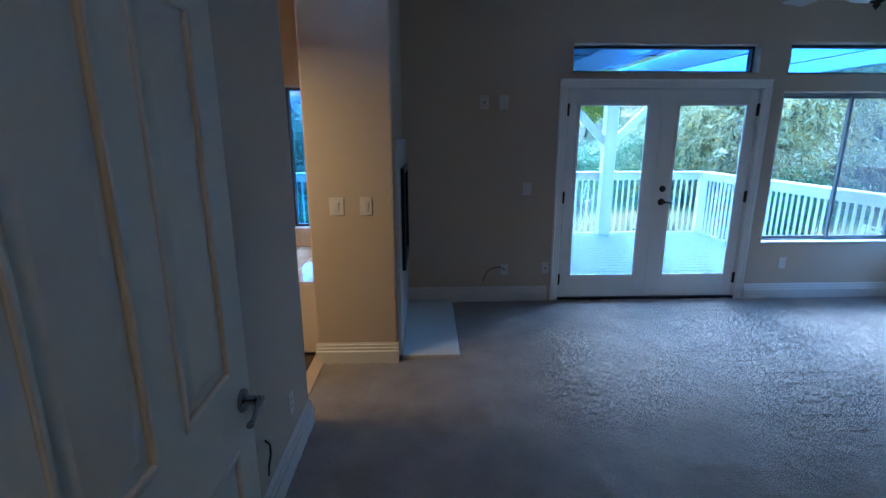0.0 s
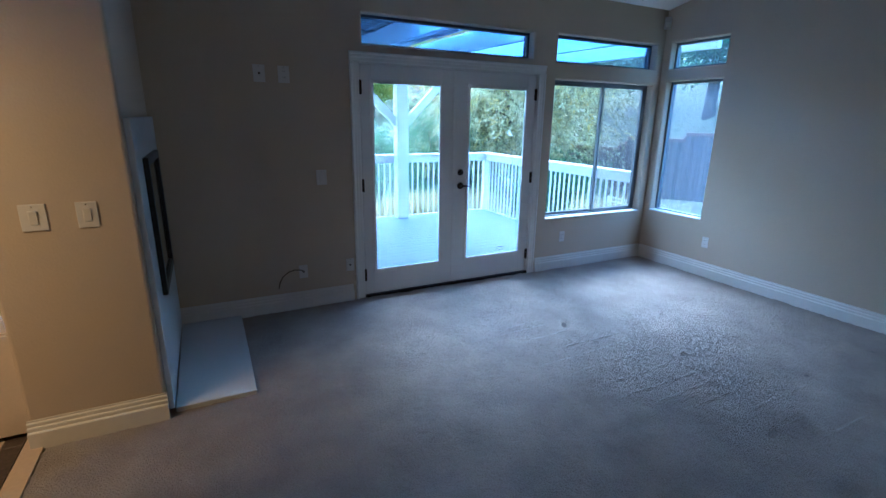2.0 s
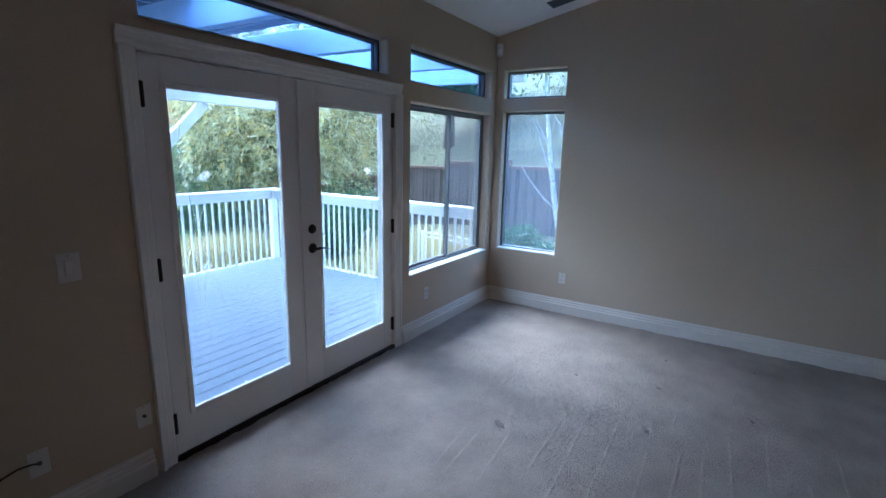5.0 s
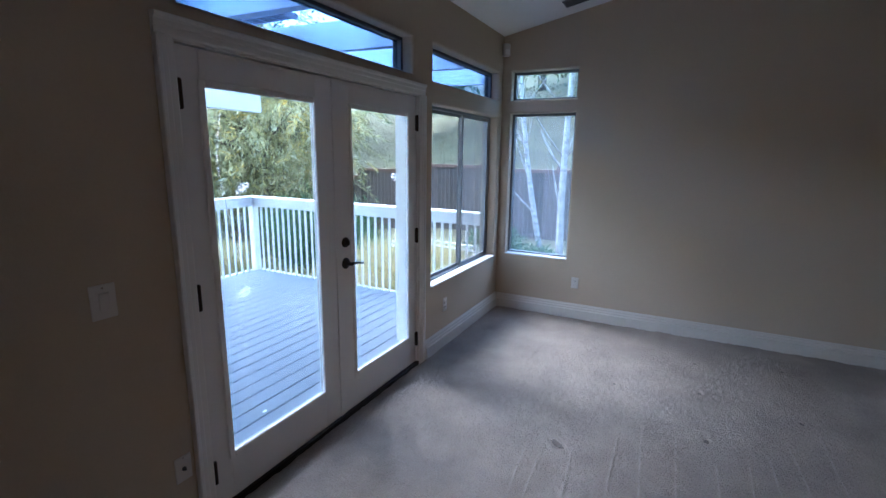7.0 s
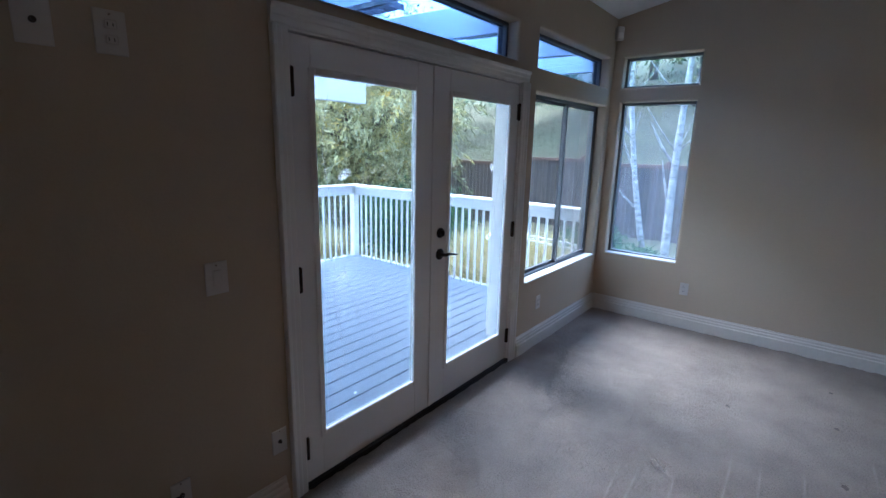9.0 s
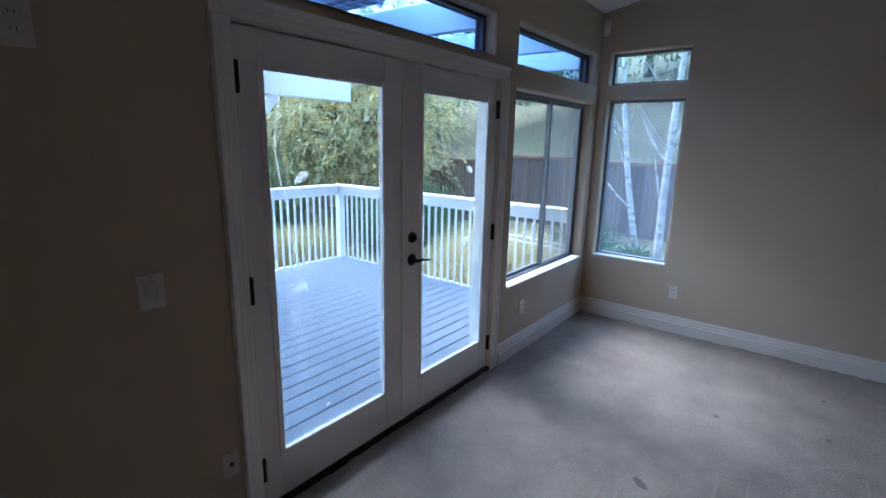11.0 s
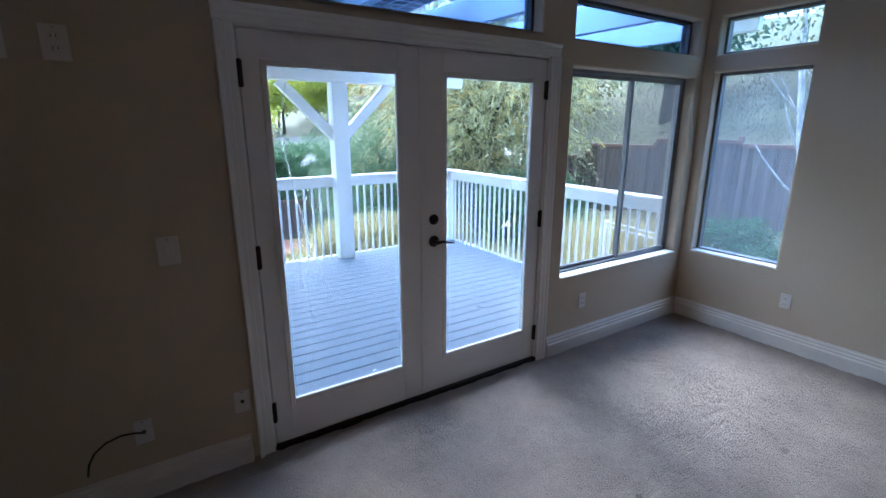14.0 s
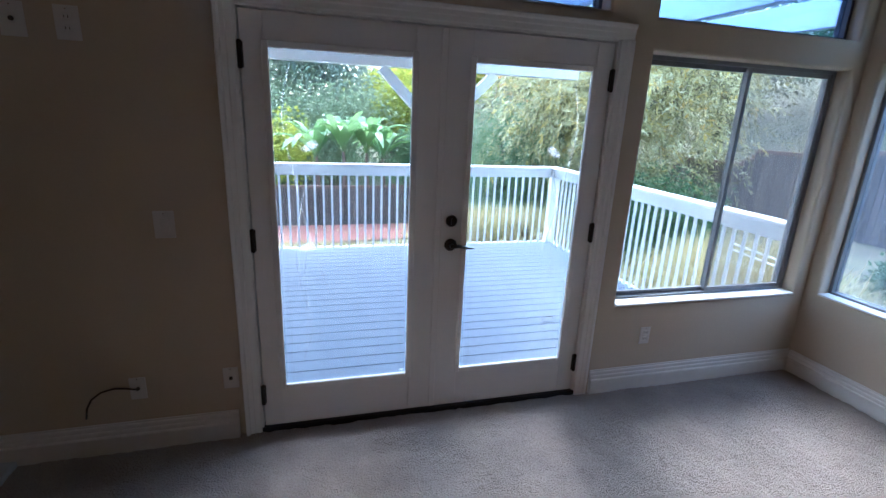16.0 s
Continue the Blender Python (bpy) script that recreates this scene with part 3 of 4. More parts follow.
for nm, m, w in (("window_sill_1", pose(W1[0], NY, W1[2]), W1[1] - W1[0]), ("window_sill_2", pose(EX, E1[1], E1[2], 0, 0, -90), E1[1] - E1[0])):
    ob = part(nm, moved(box(0.002, w - 0.002, -0.012, 0.084, -0.004, 0.010, 0.006, 2), m), TRIM)
    tagged(ob, "white painted window sill", "window sill", kind="structure")


# ---- deck, railing and patio cover ----
DZ, RX, RY, DW = -0.12, 4.93, 8.45, -3.6
deck = thing("deck", (0, 0, DZ), label="grey-blue painted wooden deck boards behind the house", category="deck", kind="structure")
NB = 26
bw = (RY + 0.06 - (NY + TH + 0.01)) / NB
board_me = None
for i in range(NB):
    y = NY + TH + 0.01 + bw * i
    if board_me is None:
        ob = part("board", box(DW, RX + 0.06, 0, bw - 0.007, -0.035, 0, 0.003), DECK, deck)
        board_me = ob.data
    else:
        ob = new("board", board_me)
        ob.parent = deck
    ob.location = (0, y, 0)
part("fascia", box(DW, RX + 0.08, RY + 0.062, RY + 0.10, -0.28, -0.002), WHITEWOOD, deck)
part("fascia", box(RX + 0.062, RX + 0.10, NY + TH, RY + 0.06, -0.28, -0.002), WHITEWOOD, deck)
for x in (-3.4, -0.8, 2, 4.7):
    for y in (5.2, 8.2):
        part("pier", box(x - 0.07, x + 0.07, y - 0.07, y + 0.07, -5.0, -0.04), WHITEWOOD, deck)

rail = thing("deck_railing", (0, 0, DZ), label="white painted wooden deck railing with square balusters", category="railing")
RT = 1.12
part("top_rail", box(DW, RX + 0.075, RY - 0.075, RY + 0.075, RT - 0.035, RT, 0.006), WHITEWOOD, rail)
part("top_rail", box(RX - 0.075, RX + 0.075, NY + TH + 0.005, RY - 0.076, RT - 0.035, RT, 0.006), WHITEWOOD, rail)
part("rail_board", box(DW, RX - 0.05, RY - 0.02, RY + 0.02, RT - 0.15, RT - 0.036, 0.004), WHITEWOOD, rail)
part("rail_board", box(RX - 0.02, RX + 0.02, NY + TH + 0.005, RY - 0.05, RT - 0.15, RT - 0.036, 0.004), WHITEWOOD, rail)
part("post", box(RX - 0.05, RX + 0.05, RY - 0.05, RY + 0.05, 0.0, RT - 0.036, 0.006), WHITEWOOD, rail)
part("post", box(-0.75, -0.65, RY - 0.05, RY + 0.05, 0.0, RT - 0.152, 0.006), WHITEWOOD, rail)
bal = bmesh.new()
box(-0.0125, 0.0125, -0.0125, 0.0125, 0.001, RT - 0.151, 0.003, bm=bal)
first = part("baluster", bal, WHITEWOOD, rail)
spots = [(RX - 0.16 - 0.107 * k, RY) for k in range(78)] + [(RX, RY - 0.16 - 0.107 * k) for k in range(33)]
first.location = (*spots[0], 0)
for x, y in spots[1:]:
    if abs(x - 3.12) < 0.10 and y == RY:
        continue
    ob = new("baluster", first.data)
    ob.parent, ob.location = rail, (x, y, 0)

cover = thing("patio_cover", (0, 0, 0), label="white painted patio cover with braced posts, beam and rafters", category="pergola")
BY, BZ = RY - 0.02, 2.185
for x in (3.12, -1.6):
    part("post", box(x - 0.105, x + 0.105, BY - 0.185, BY - 0.005, DZ, BZ, 0.008), WHITEWOOD, cover)
    for s in (-1, 1):
        b = box(-0.062, 0.062, -0.045, 0.045, 0, 0.98, 0.005)
        part("brace", moved(b, Matrix.Translation((x + s * 0.04, BY - 0.08, BZ - 0.70)) @ Matrix.Rotation(s * radians(45), 4, "Y")), WHITEWOOD, cover)
part("beam", box(DW, 5.04, BY - 0.155, BY - 0.005, BZ + 0.001, BZ + 0.36, 0.006), WHITEWOOD, cover)
part("post", box(3.63, 3.69, 5.05, 5.11, DZ, 2.57, 0.005), TRIM, cover)
part("ledger", box(DW, RX + 0.1, NY + TH + 0.002, NY + TH + 0.045, 2.62, 2.80), WHITEWOOD, cover)
for i in range(10):
    x = 6.13 - i * 1.2
    b = box(x - 0.045, x + 0.045, NY + TH + 0.05, BY + 2.0, -0.09, 0.17, 0.004)
    part("rafter", moved(b, Matrix.Translation((0, NY + TH, 2.64)) @ Matrix.Rotation(0.014, 4, "X") @ Matrix.Translation((0, -NY - TH, 0))), WHITEWOOD, cover)


part("roof_sheet", box(DW, 6.35, NY + TH + 0.002, 5.42, 2.835, 2.855), WHITEWOOD, cover)


def solar_panel(x, y):
    e = thing("solar_panel", (x, y, 2.83 + (y - 4.74) * 0.0145), label="dark blue solar panel with a white cell grid, lying on rafters", category="solar panel", group="solar panels")
    part("cells", box(0, 0.99, 0, 1.64, 0.004, 0.03), SOLAR, e)
    bm = bmesh.new()
    for k in range(7):
        box(k * 0.165 - 0.006, k * 0.165 + 0.006, 0, 1.64, -0.002, 0.003, bm=bm)
    for k in range(11):
        box(0, 0.99, k * 0.164 - 0.006, k * 0.164 + 0.006, -0.0045, -0.0025, bm=bm)
    part("grid_lines", bm, WHITEWOOD, e)
    part("panel_frame", box(-0.02, 1.01, -0.02, 0, -0.01, 0.04), ALU, e)
    part("panel_frame", box(-0.02, 1.01, 1.64, 1.66, -0.01, 0.04), ALU, e)


for i in range(6):
    for j in range(2):
        solar_panel(2.56 - i * 1.03, 6.15 + j * 1.70)


# ---- small things on the deck ----
ring_pts = [(0.055 * math.cos(a) * (1.3 if math.cos(a) > 0 else 1), 0.035 * math.sin(a), 0.006 + 0.012 * (1 + math.sin(a))) for a in [2 * math.pi * k / 24 for k in range(24)]]
wire = part("wire_loop", tube(ring_pts + ring_pts[:1], 0.004, 6), BLACK, smooth=True)
wire.matrix_basis = pose(3.575, 5.81, DZ - 0.002, 0, 0, 15)
tagged(wire, "small bent dark wire loop lying on the deck", "wire")
lf = bmesh.new()
lv = [lf.verts.new(p) for p in ((-0.022, 0, 0.003), (-0.006, -0.011, 0.006), (0.014, -0.008, 0.005), (0.024, 0, 0.002), (0.012, 0.010, 0.006), (-0.008, 0.011, 0.007))]
lf.faces.new(lv)
bmesh.ops.solidify(lf, geom=lf.faces[:], thickness=0.002)
fallen = part("fallen_leaf", lf, WHITEWOOD)
fallen.matrix_basis = pose(2.117, 5.217, DZ, 0, 0, 20)
tagged(fallen, "pale dry fallen leaf on the deck boards", "leaf")


# ---- ground and hill ----
def smooth(a, b, x):
    t = min(max((x - a) / (b - a), 0), 1)
    return t * t * (3 - 2 * t)


def ground_z(x, y):
    z = -0.85 - 2.7 * smooth(9, 22, y) * (1 - 0.55 * smooth(9, 14, x))
    e = x - 14.6 - max(0, y - 16) * 0.1
    if e > 0:
        z += 24 * (1 - math.exp(-e * 0.52 / 24))
    n = y - 30
    if n > 0:
        z += 16 * (1 - math.exp(-n * 0.10 / 16))
    return z + 0.10 * noise.noise(Vector((x * 0.4, y * 0.4, 0))) if -6 < x < 40 else z


gm = bmesh.new()
gx = [-400, -200, -100, -50, -25, -12] + [-6 + 0.75 * k for k in range(62)] + [45, 55, 70, 90, 130, 200, 400]
gy = [-400, -200, -100, -50, -25, -12] + [-6 + 0.75 * k for k in range(75)] + [55, 65, 80, 100, 140, 200, 400]
gv = [[gm.verts.new((x, y, ground_z(x, y))) for x in gx] for y in gy]
for a, b in zip(gv, gv[1:]):
    for k in range(len(gx) - 1):
        gm.faces.new((a[k], a[k + 1], b[k + 1], b[k]))
tagged(part("ground", gm, SOIL, smooth=True), "dry sloping yard and grassy hillside", "ground", kind="structure")


# ---- low handrail in the side yard ----
hr = thing("handrail", (6.2, 0, 0), label="low thin white handrail in the side yard below the deck", category="handrail")
for z in (0.315, 0.245):
    part("rail", moved(box(-0.012, 0.012, 0, 1.15, z, z + 0.018, 0.003), pose(0, 5.32, 0, 2.5)), WHITEWOOD, hr)
for y in (5.34, 6.44):
    part("post", box(-0.016, 0.016, y - 0.016, y + 0.016, ground_z(6.2, y) - 0.1, 0.315 + (y - 5.32) * 0.043, 0.003), WHITEWOOD, hr)


# ---- hinged panel door, open against the wall ----
def panel_leaf(w, h, d):
    """A four-panel leaf, hinge at the origin, running along +x, its seen face towards -y."""
    e = thing("panel_door", label="white four-panel wooden interior door, standing open", category="door")
    body = bmesh.new()
    st, mid, hw = 0.112, 0.10, (w - 0.112 * 2 - 0.10) / 2
    xs = [0, st, st + hw, st + hw + mid, w - st, w]
    zs = [0.008, 0.24, 0.80, 1.012, h - 0.12, h]
    for face, y0, y1 in ((0, 0, 0.012), (1, d - 0.012, d)):
        for i in range(5):
            for k in range(5):
                if i in (1, 3) and k in (1, 3):
                    continue
                box(xs[i], xs[i + 1], y0, y1, zs[k], zs[k + 1], bm=body)
    box(0.001, w - 0.001, 0.0115, d - 0.0115, 0.009, h - 0.001, bm=body)
    part("leaf", body, DOORPAINT, e)
    for i in (1, 3):
        for k in (1, 3):
            bm = bmesh.new()
            m = 0.052
            x0, x1, z0, z1 = xs[i] + 0.004, xs[i + 1] - 0.004, zs[k] + 0.004, zs[k + 1] - 0.004
            o = [bm.verts.new(p) for p in ((x0, 0.0112, z0), (x1, 0.0112, z0), (x1, 0.0112, z1), (x0, 0.0112, z1))]
            q = [bm.verts.new(p) for p in ((x0 + m, 0.002, z0 + m), (x1 - m, 0.002, z0 + m), (x1 - m, 0.002, z1 - m), (x0 + m, 0.002, z1 - m))]
            bm.faces.new(q)
            for j in range(4):
                bm.faces.new((o[j], o[(j + 1) % 4], q[(j + 1) % 4], q[j]))
            part("panel", bm, DOORPAINT, e)
            bm = bmesh.new()
            for a, b, c, f in ((xs[i], xs[i] + 0.020, zs[k], zs[k + 1]), (xs[i + 1] - 0.020, xs[i + 1], zs[k], zs[k + 1]), (xs[i], xs[i + 1], zs[k], zs[k] + 0.020), (xs[i], xs[i + 1], zs[k + 1] - 0.020, zs[k + 1])):
                box(a, b, -0.005, 0.0118, c, f, 0.0075, 3, bm=bm)
            part("moulding", bm, DOORPAINT, e)
    kx, kz = w - 0.062, 0.915
    ros = part("rosette", moved(lathe([(0.033, 0), (0.033, 0.006), (0.028, 0.013), (0.013, 0.017), (0.012, 0.05), (0, 0.052)], 24), pose(kx, 0, kz, 90)), SMOKED, e, "polished chrome rosette", smooth=True)
    part("lever", tube([(kx, -0.045, kz), (kx - 0.012, -0.056, kz + 0.006), (kx - 0.036, -0.058, kz + 0.006), (kx - 0.058, -0.056, kz - 0.006), (kx - 0.072, -0.053, kz - 0.018), (kx - 0.084, -0.051, kz - 0.022), (kx - 0.092, -0.051, kz - 0.018), (kx - 0.095, -0.051, kz - 0.014)], 0.008, 12, radii=[0.014, 0.014, 0.010, 0.006, 0.006, 0.010, 0.009, 0.003]), SMOKED, e, "polished chrome curved lever", smooth=True)
    part("latch_plate", box(w - 0.001, w + 0.001, 0.008, d - 0.008, kz - 0.03, kz + 0.03), CHROME, e)
    for z in (0.22, 1.02, h - 0.22):
        part("hinge", moved(tube([(0, 0, z - 0.05), (0, 0, z + 0.05)], 0.008, 10), pose(-0.006, d, 0)), CHROME, e)
    return e


hall_door = panel_leaf(0.81, 2.03, 0.036)
hx, hy, fx, fy = -0.578, 0.458, -0.592, 1.268
hall_door.matrix_basis = pose(hx, hy, -0.006, 0, 0, math.degrees(math.atan2(fy - hy, fx - hx)))


# ---- fireplace and hearth ----
fp = thing("fireplace", (FX, 0, 0), label="white stone fireplace surround with a black-framed glass front", category="fireplace")
part("surround", box(0.0005, 0.03, 3.30, NY - 0.003, 0.004, 1.60, 0.004), HEARTH, fp)
F0, F1, G0, G1 = 3.55, 4.25, 0.60, 1.39
for q in ((F0, F0 + 0.05, G0, G1), (F1 - 0.05, F1, G0, G1), (F0 + 0.05, F1 - 0.05, G0, G0 + 0.05), (F0 + 0.05, F1 - 0.05, G1 - 0.05, G1)):
    part("frame", box(0.030, 0.058, q[0], q[1], q[2], q[3], 0.004), BLACK, fp, "black metal frame")
part("glass_front", box(0.031, 0.042, F0 + 0.05, F1 - 0.05, G0 + 0.05, G1 - 0.05), FIREGLASS, fp, "dark reflective fire glass")
hearth = part("hearth_slab", box(FX + 0.032, 0.168, 3.30, NY - 0.022, -0.05, 0.004, 0.004), HEARTH)
tagged(hearth, "pale flat stone hearth slab set in the carpet", "hearth")


# ---- bathroom seen through the opening ----
tub = thing("tub_deck", (0, 0, 0), label="cream tiled bathtub deck under the bathroom window", category="bathtub")
part("deck_body", box(-3.55, -0.905, 3.40, NY - 0.002, 0, 0.555), GROUT, tub)
ts = 0.20
for i in range(13):
    for k in range(6):
        x0, y0 = -3.52 + i * ts, 3.385 + k * ts
        x1, y1 = min(x0 + ts - 0.005, -0.908), min(y0 + ts - 0.005, NY - 0.012)
        part("tile", box(x0, x1, y0, y1, 0.556, 0.57, 0.002), TUBTILE, tub)
part("apron", box(-3.52, -0.908, 3.383, 3.399, 0.002, 0.554, 0.003), TUBTILE, tub)
for i in range(13):
    x0 = -3.52 + i * ts
    part("tile", box(x0, min(x0 + ts - 0.005, -0.908), NY - 0.011, NY - 0.001, 0.572, 0.748, 0.002), TUBTILE, tub)
bath_floor = thing("floor_bath", (0, 0, FZ + 0.006), label="tan stone bathroom floor tiles with a dark mosaic border", category="floor", kind="structure")
part("bed", box(-3.6, -0.852, 1.04, 3.383, -0.03, -0.006), GROUT, bath_floor)
for i in range(8):
    for k in range(7):
        x1, y1 = -0.853 - i * 0.345, 3.38 - k * 0.335
        if i == 0:
            part("tile", box(-0.945, -0.853, y1 - 0.56, y1, -0.005, 0.003, 0.002), FLOORTILE, bath_floor) if k % 2 == 0 else None
            part("tile", box(-1.19, -1.04, y1 - 0.33, y1, -0.005, 0.003, 0.002), FLOORTILE, bath_floor)
            continue
        ob = part("tile", box(x1 - 0.34, x1, y1 - 0.33, y1, -0.005, 0.003, 0.002), FLOORTILE, bath_floor)
part("mosaic_border", box(-1.036, -0.949, 1.04, 3.30, -0.005, 0.0035, 0.001), MOSAIC, bath_floor, "dark mosaic strip")
part("mosaic_border", box(-1.036, -0.949, 3.302, 3.38, -0.005, 0.0032, 0.001), MOSAIC, bath_floor, "dark mosaic strip")


# ---- plates, outlets, sensor ----
def plate(m, style, w=0.072, h=0.116, label=""):
    e = thing("wall_plate", label=label or "white plastic wall plate", category="switch" if style == "switch" else "outlet")
    e.matrix_basis = m
    e.name = {"switch": "light_switch", "outlet": "wall_outlet", "blank": "cable_plate"}[style]
    part("cover", box(-w / 2, w / 2, -0.006, 0, -h / 2, h / 2, 0.003, 2), PLATE, e)
    if style == "switch":
        part("rocker", moved(box(-0.0165, 0.0165, -0.005, 0.001, -0.033, 0.033, 0.002), pose(0, -0.006, 0, 4)), PLATE, e)
    elif style == "outlet":
        for z in (0.021, -0.021):
            part("socket", box(-0.017, 0.017, -0.009, -0.005, z - 0.014, z + 0.014, 0.004), PLATE, e)
            for x in (-0.007, 0.007):
                part("slot", box(x - 0.0014, x + 0.0014, -0.0095, -0.0088, z - 0.004, z + 0.006), SLOT, e)
    else:
        part("jack", moved(lathe([(0.009, 0), (0.009, 0.006), (0.005, 0.007), (0.005, 0.014), (0, 0.0145)], 12), pose(0, -0.005, 0, 90)), SLOT, e)
    part("screw", moved(lathe([(0.003, 0), (0.003, 0.0015), (0, 0.0018)], 8), pose(0, -0.006, 0.05, 90)), CHROME, e)
    return e


N_, E_, W_ = (lambda x, z: pose(x, NY, z)), (lambda y, z: pose(EX, y, z, 0, 0, -90)), (lambda y, z: pose(WX, y, z, 0, 0, 90))
plate(N_(0.47, 1.93), "blank", 0.085, 0.125, "white television cable plate high on the beige wall")
plate(N_(0.65, 1.93), "outlet", 0.085, 0.125, "white outlet plate high on the beige wall")
plate(N_(0.90, 1.122), "switch", 0.085, 0.125, "white rocker switch beside the french doors")
plate(N_(1.117, 0.32), "blank", label="white cable jack plate beside the door casing")
plate(N_(0.70, 0.31), "blank", label="white cable plate low on the beige wall")
plate(N_(3.578, 0.345), "outlet", label="white outlet under the sliding window")
plate(E_(3.70, 0.352), "outlet", label="white outlet under the tall window")
plate(pose(-0.70, PY, 1.15), "switch", 0.10, 0.125, "white rocker switch on the chimney wall")
plate(pose(-0.497, PY, 1.15), "switch", 0.085, 0.125, "white dial switch on the chimney wall")
plate(W_(2.195, 0.30), "outlet", label="white outlet beside the open panel door")
cab2 = part("coaxial_cable", tube([(WX + 0.006, 1.80, 0.36), (WX + 0.03, 1.79, 0.345), (WX + 0.035, 1.775, 0.31), (WX + 0.025, 1.77, 0.26), (WX + 0.02, 1.772, 0.21)], 0.0045, 8), CABLE, smooth=True)
tagged(cab2, "short black cable sticking out of the beige wall", "cable")
cab = part("coaxial_cable", tube([(p[0], NY - p[2], p[1]) for p in [(0.70, 0.312, 0.016), (0.69, 0.325, 0.035), (0.665, 0.342, 0.05), (0.62, 0.35, 0.055), (0.565, 0.336, 0.055), (0.52, 0.30, 0.05), (0.493, 0.25, 0.045), (0.482, 0.195, 0.04)]], 0.0045, 8), CABLE, smooth=True)
tagged(cab, "black coaxial cable hanging from a wall plate", "cable")
det = thing("alarm_sensor", (EX - 0.002, NY - 0.002, 2.68), -45, "small white corner alarm sensor near the ceiling", "sensor")
part("housing", box(-0.034, 0.034, -0.08, -0.028, -0.062, 0.062, 0.012, 3), PLATE, det)
part("bracket", box(-0.012, 0.012, -0.033, -0.003, -0.03, 0.03), PLATE, det)
part("lens", box(-0.024, 0.024, -0.084, -0.079, -0.045, 0.005, 0.002), TRIM, det, "ribbed white lens")


# ---- ceiling fan ----
FAN = (2.206, 2.535)
fz = EAVE + SLOPE * (NY - FAN[1])
fan = thing("ceiling_fan", (FAN[0], FAN[1], 0.038), label="ceiling fan with a frosted bowl light, switched off", category="ceiling fan")
part("canopy", lathe([(0.07, fz + 0.02), (0.07, fz - 0.03), (0.03, fz - 0.09), (0.0, fz - 0.091)], 20), BRONZE, fan, smooth=True)
part("downrod", tube([(0, 0, fz - 0.08), (0, 0, 2.58)], 0.013, 10), BRONZE, fan)
part("motor", lathe([(0.0, 2.60), (0.06, 2.59), (0.13, 2.56), (0.14, 2.47), (0.11, 2.42), (0.06, 2.35), (0.0, 2.345)], 28), BRONZE, fan, smooth=True)
part("bowl", lathe([(0.05, 2.352), (0.158, 2.335), (0.168, 2.315), (0.152, 2.286), (0.112, 2.262), (0.05, 2.246), (0.0, 2.242)], 28), BOWL, fan, "frosted white glass bowl", smooth=True)
part("finial", lathe([(0.0, 2.254), (0.03, 2.25), (0.032, 2.24), (0.014, 2.230), (0.018, 2.222), (0.006, 2.208), (0.0, 2.2)], 16), BRONZE, fan, "dark turned finial", smooth=True)
for k in range(5):
    m = pose(0, 0, 0, 0, 0, 72 * k + 13)
    part("blade_arm", moved(box(0.10, 0.24, -0.02, 0.02, 2.385, 2.395, 0.003), m), BRONZE, fan)
    part("blade", moved(box(0.20, 0.68, -0.065, 0.065, -0.004, 0.004, 0.003), m @ pose(0, 0, 2.396, 10)), BLADE, fan)


# ---- ceiling vent ----
VX, VY = 4.52, 3.74
vent = thing("ceiling_vent", label="small dark slatted air vent in the sloping ceiling", category="vent")
vent.matrix_basis = pose(VX, VY, EAVE + SLOPE * (NY - VY) - 0.003, -math.degrees(math.atan(SLOPE)))
part("backing", box(-0.07, 0.07, -0.15, 0.15, -0.004, 0.0), SLOT, vent)
for q in ((-0.085, -0.07, -0.165, 0.165), (0.07, 0.085, -0.165, 0.165), (-0.07, 0.07, -0.165, -0.15), (-0.07, 0.07, 0.15, 0.165)):
    part("frame", box(q[0], q[1], q[2], q[3], -0.010, 0.0, 0.002), DARKALU, vent)
for k in range(5):
    part("slat", moved(box(-0.010, 0.010, -0.149, 0.149, -0.0008, 0.0008), pose(-0.052 + 0.026 * k, 0, -0.009, 0, 30, 0)), DARKALU, vent)


# ---- dents left by furniture in the carpet, their shade painted as dark sheets ----
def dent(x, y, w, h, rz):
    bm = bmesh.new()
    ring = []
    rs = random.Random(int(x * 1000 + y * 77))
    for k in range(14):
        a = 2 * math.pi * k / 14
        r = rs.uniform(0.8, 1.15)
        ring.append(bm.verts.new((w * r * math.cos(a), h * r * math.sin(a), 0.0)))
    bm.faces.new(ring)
    ob = part("carpet_dent", bm, DENT_SHADE)
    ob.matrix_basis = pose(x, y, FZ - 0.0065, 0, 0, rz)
    tagged(ob, "furniture dent pressed into the carpet, its shade painted as a dark sheet", "carpet dent", "carpet dents")


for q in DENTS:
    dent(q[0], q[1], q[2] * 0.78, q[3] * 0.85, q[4])


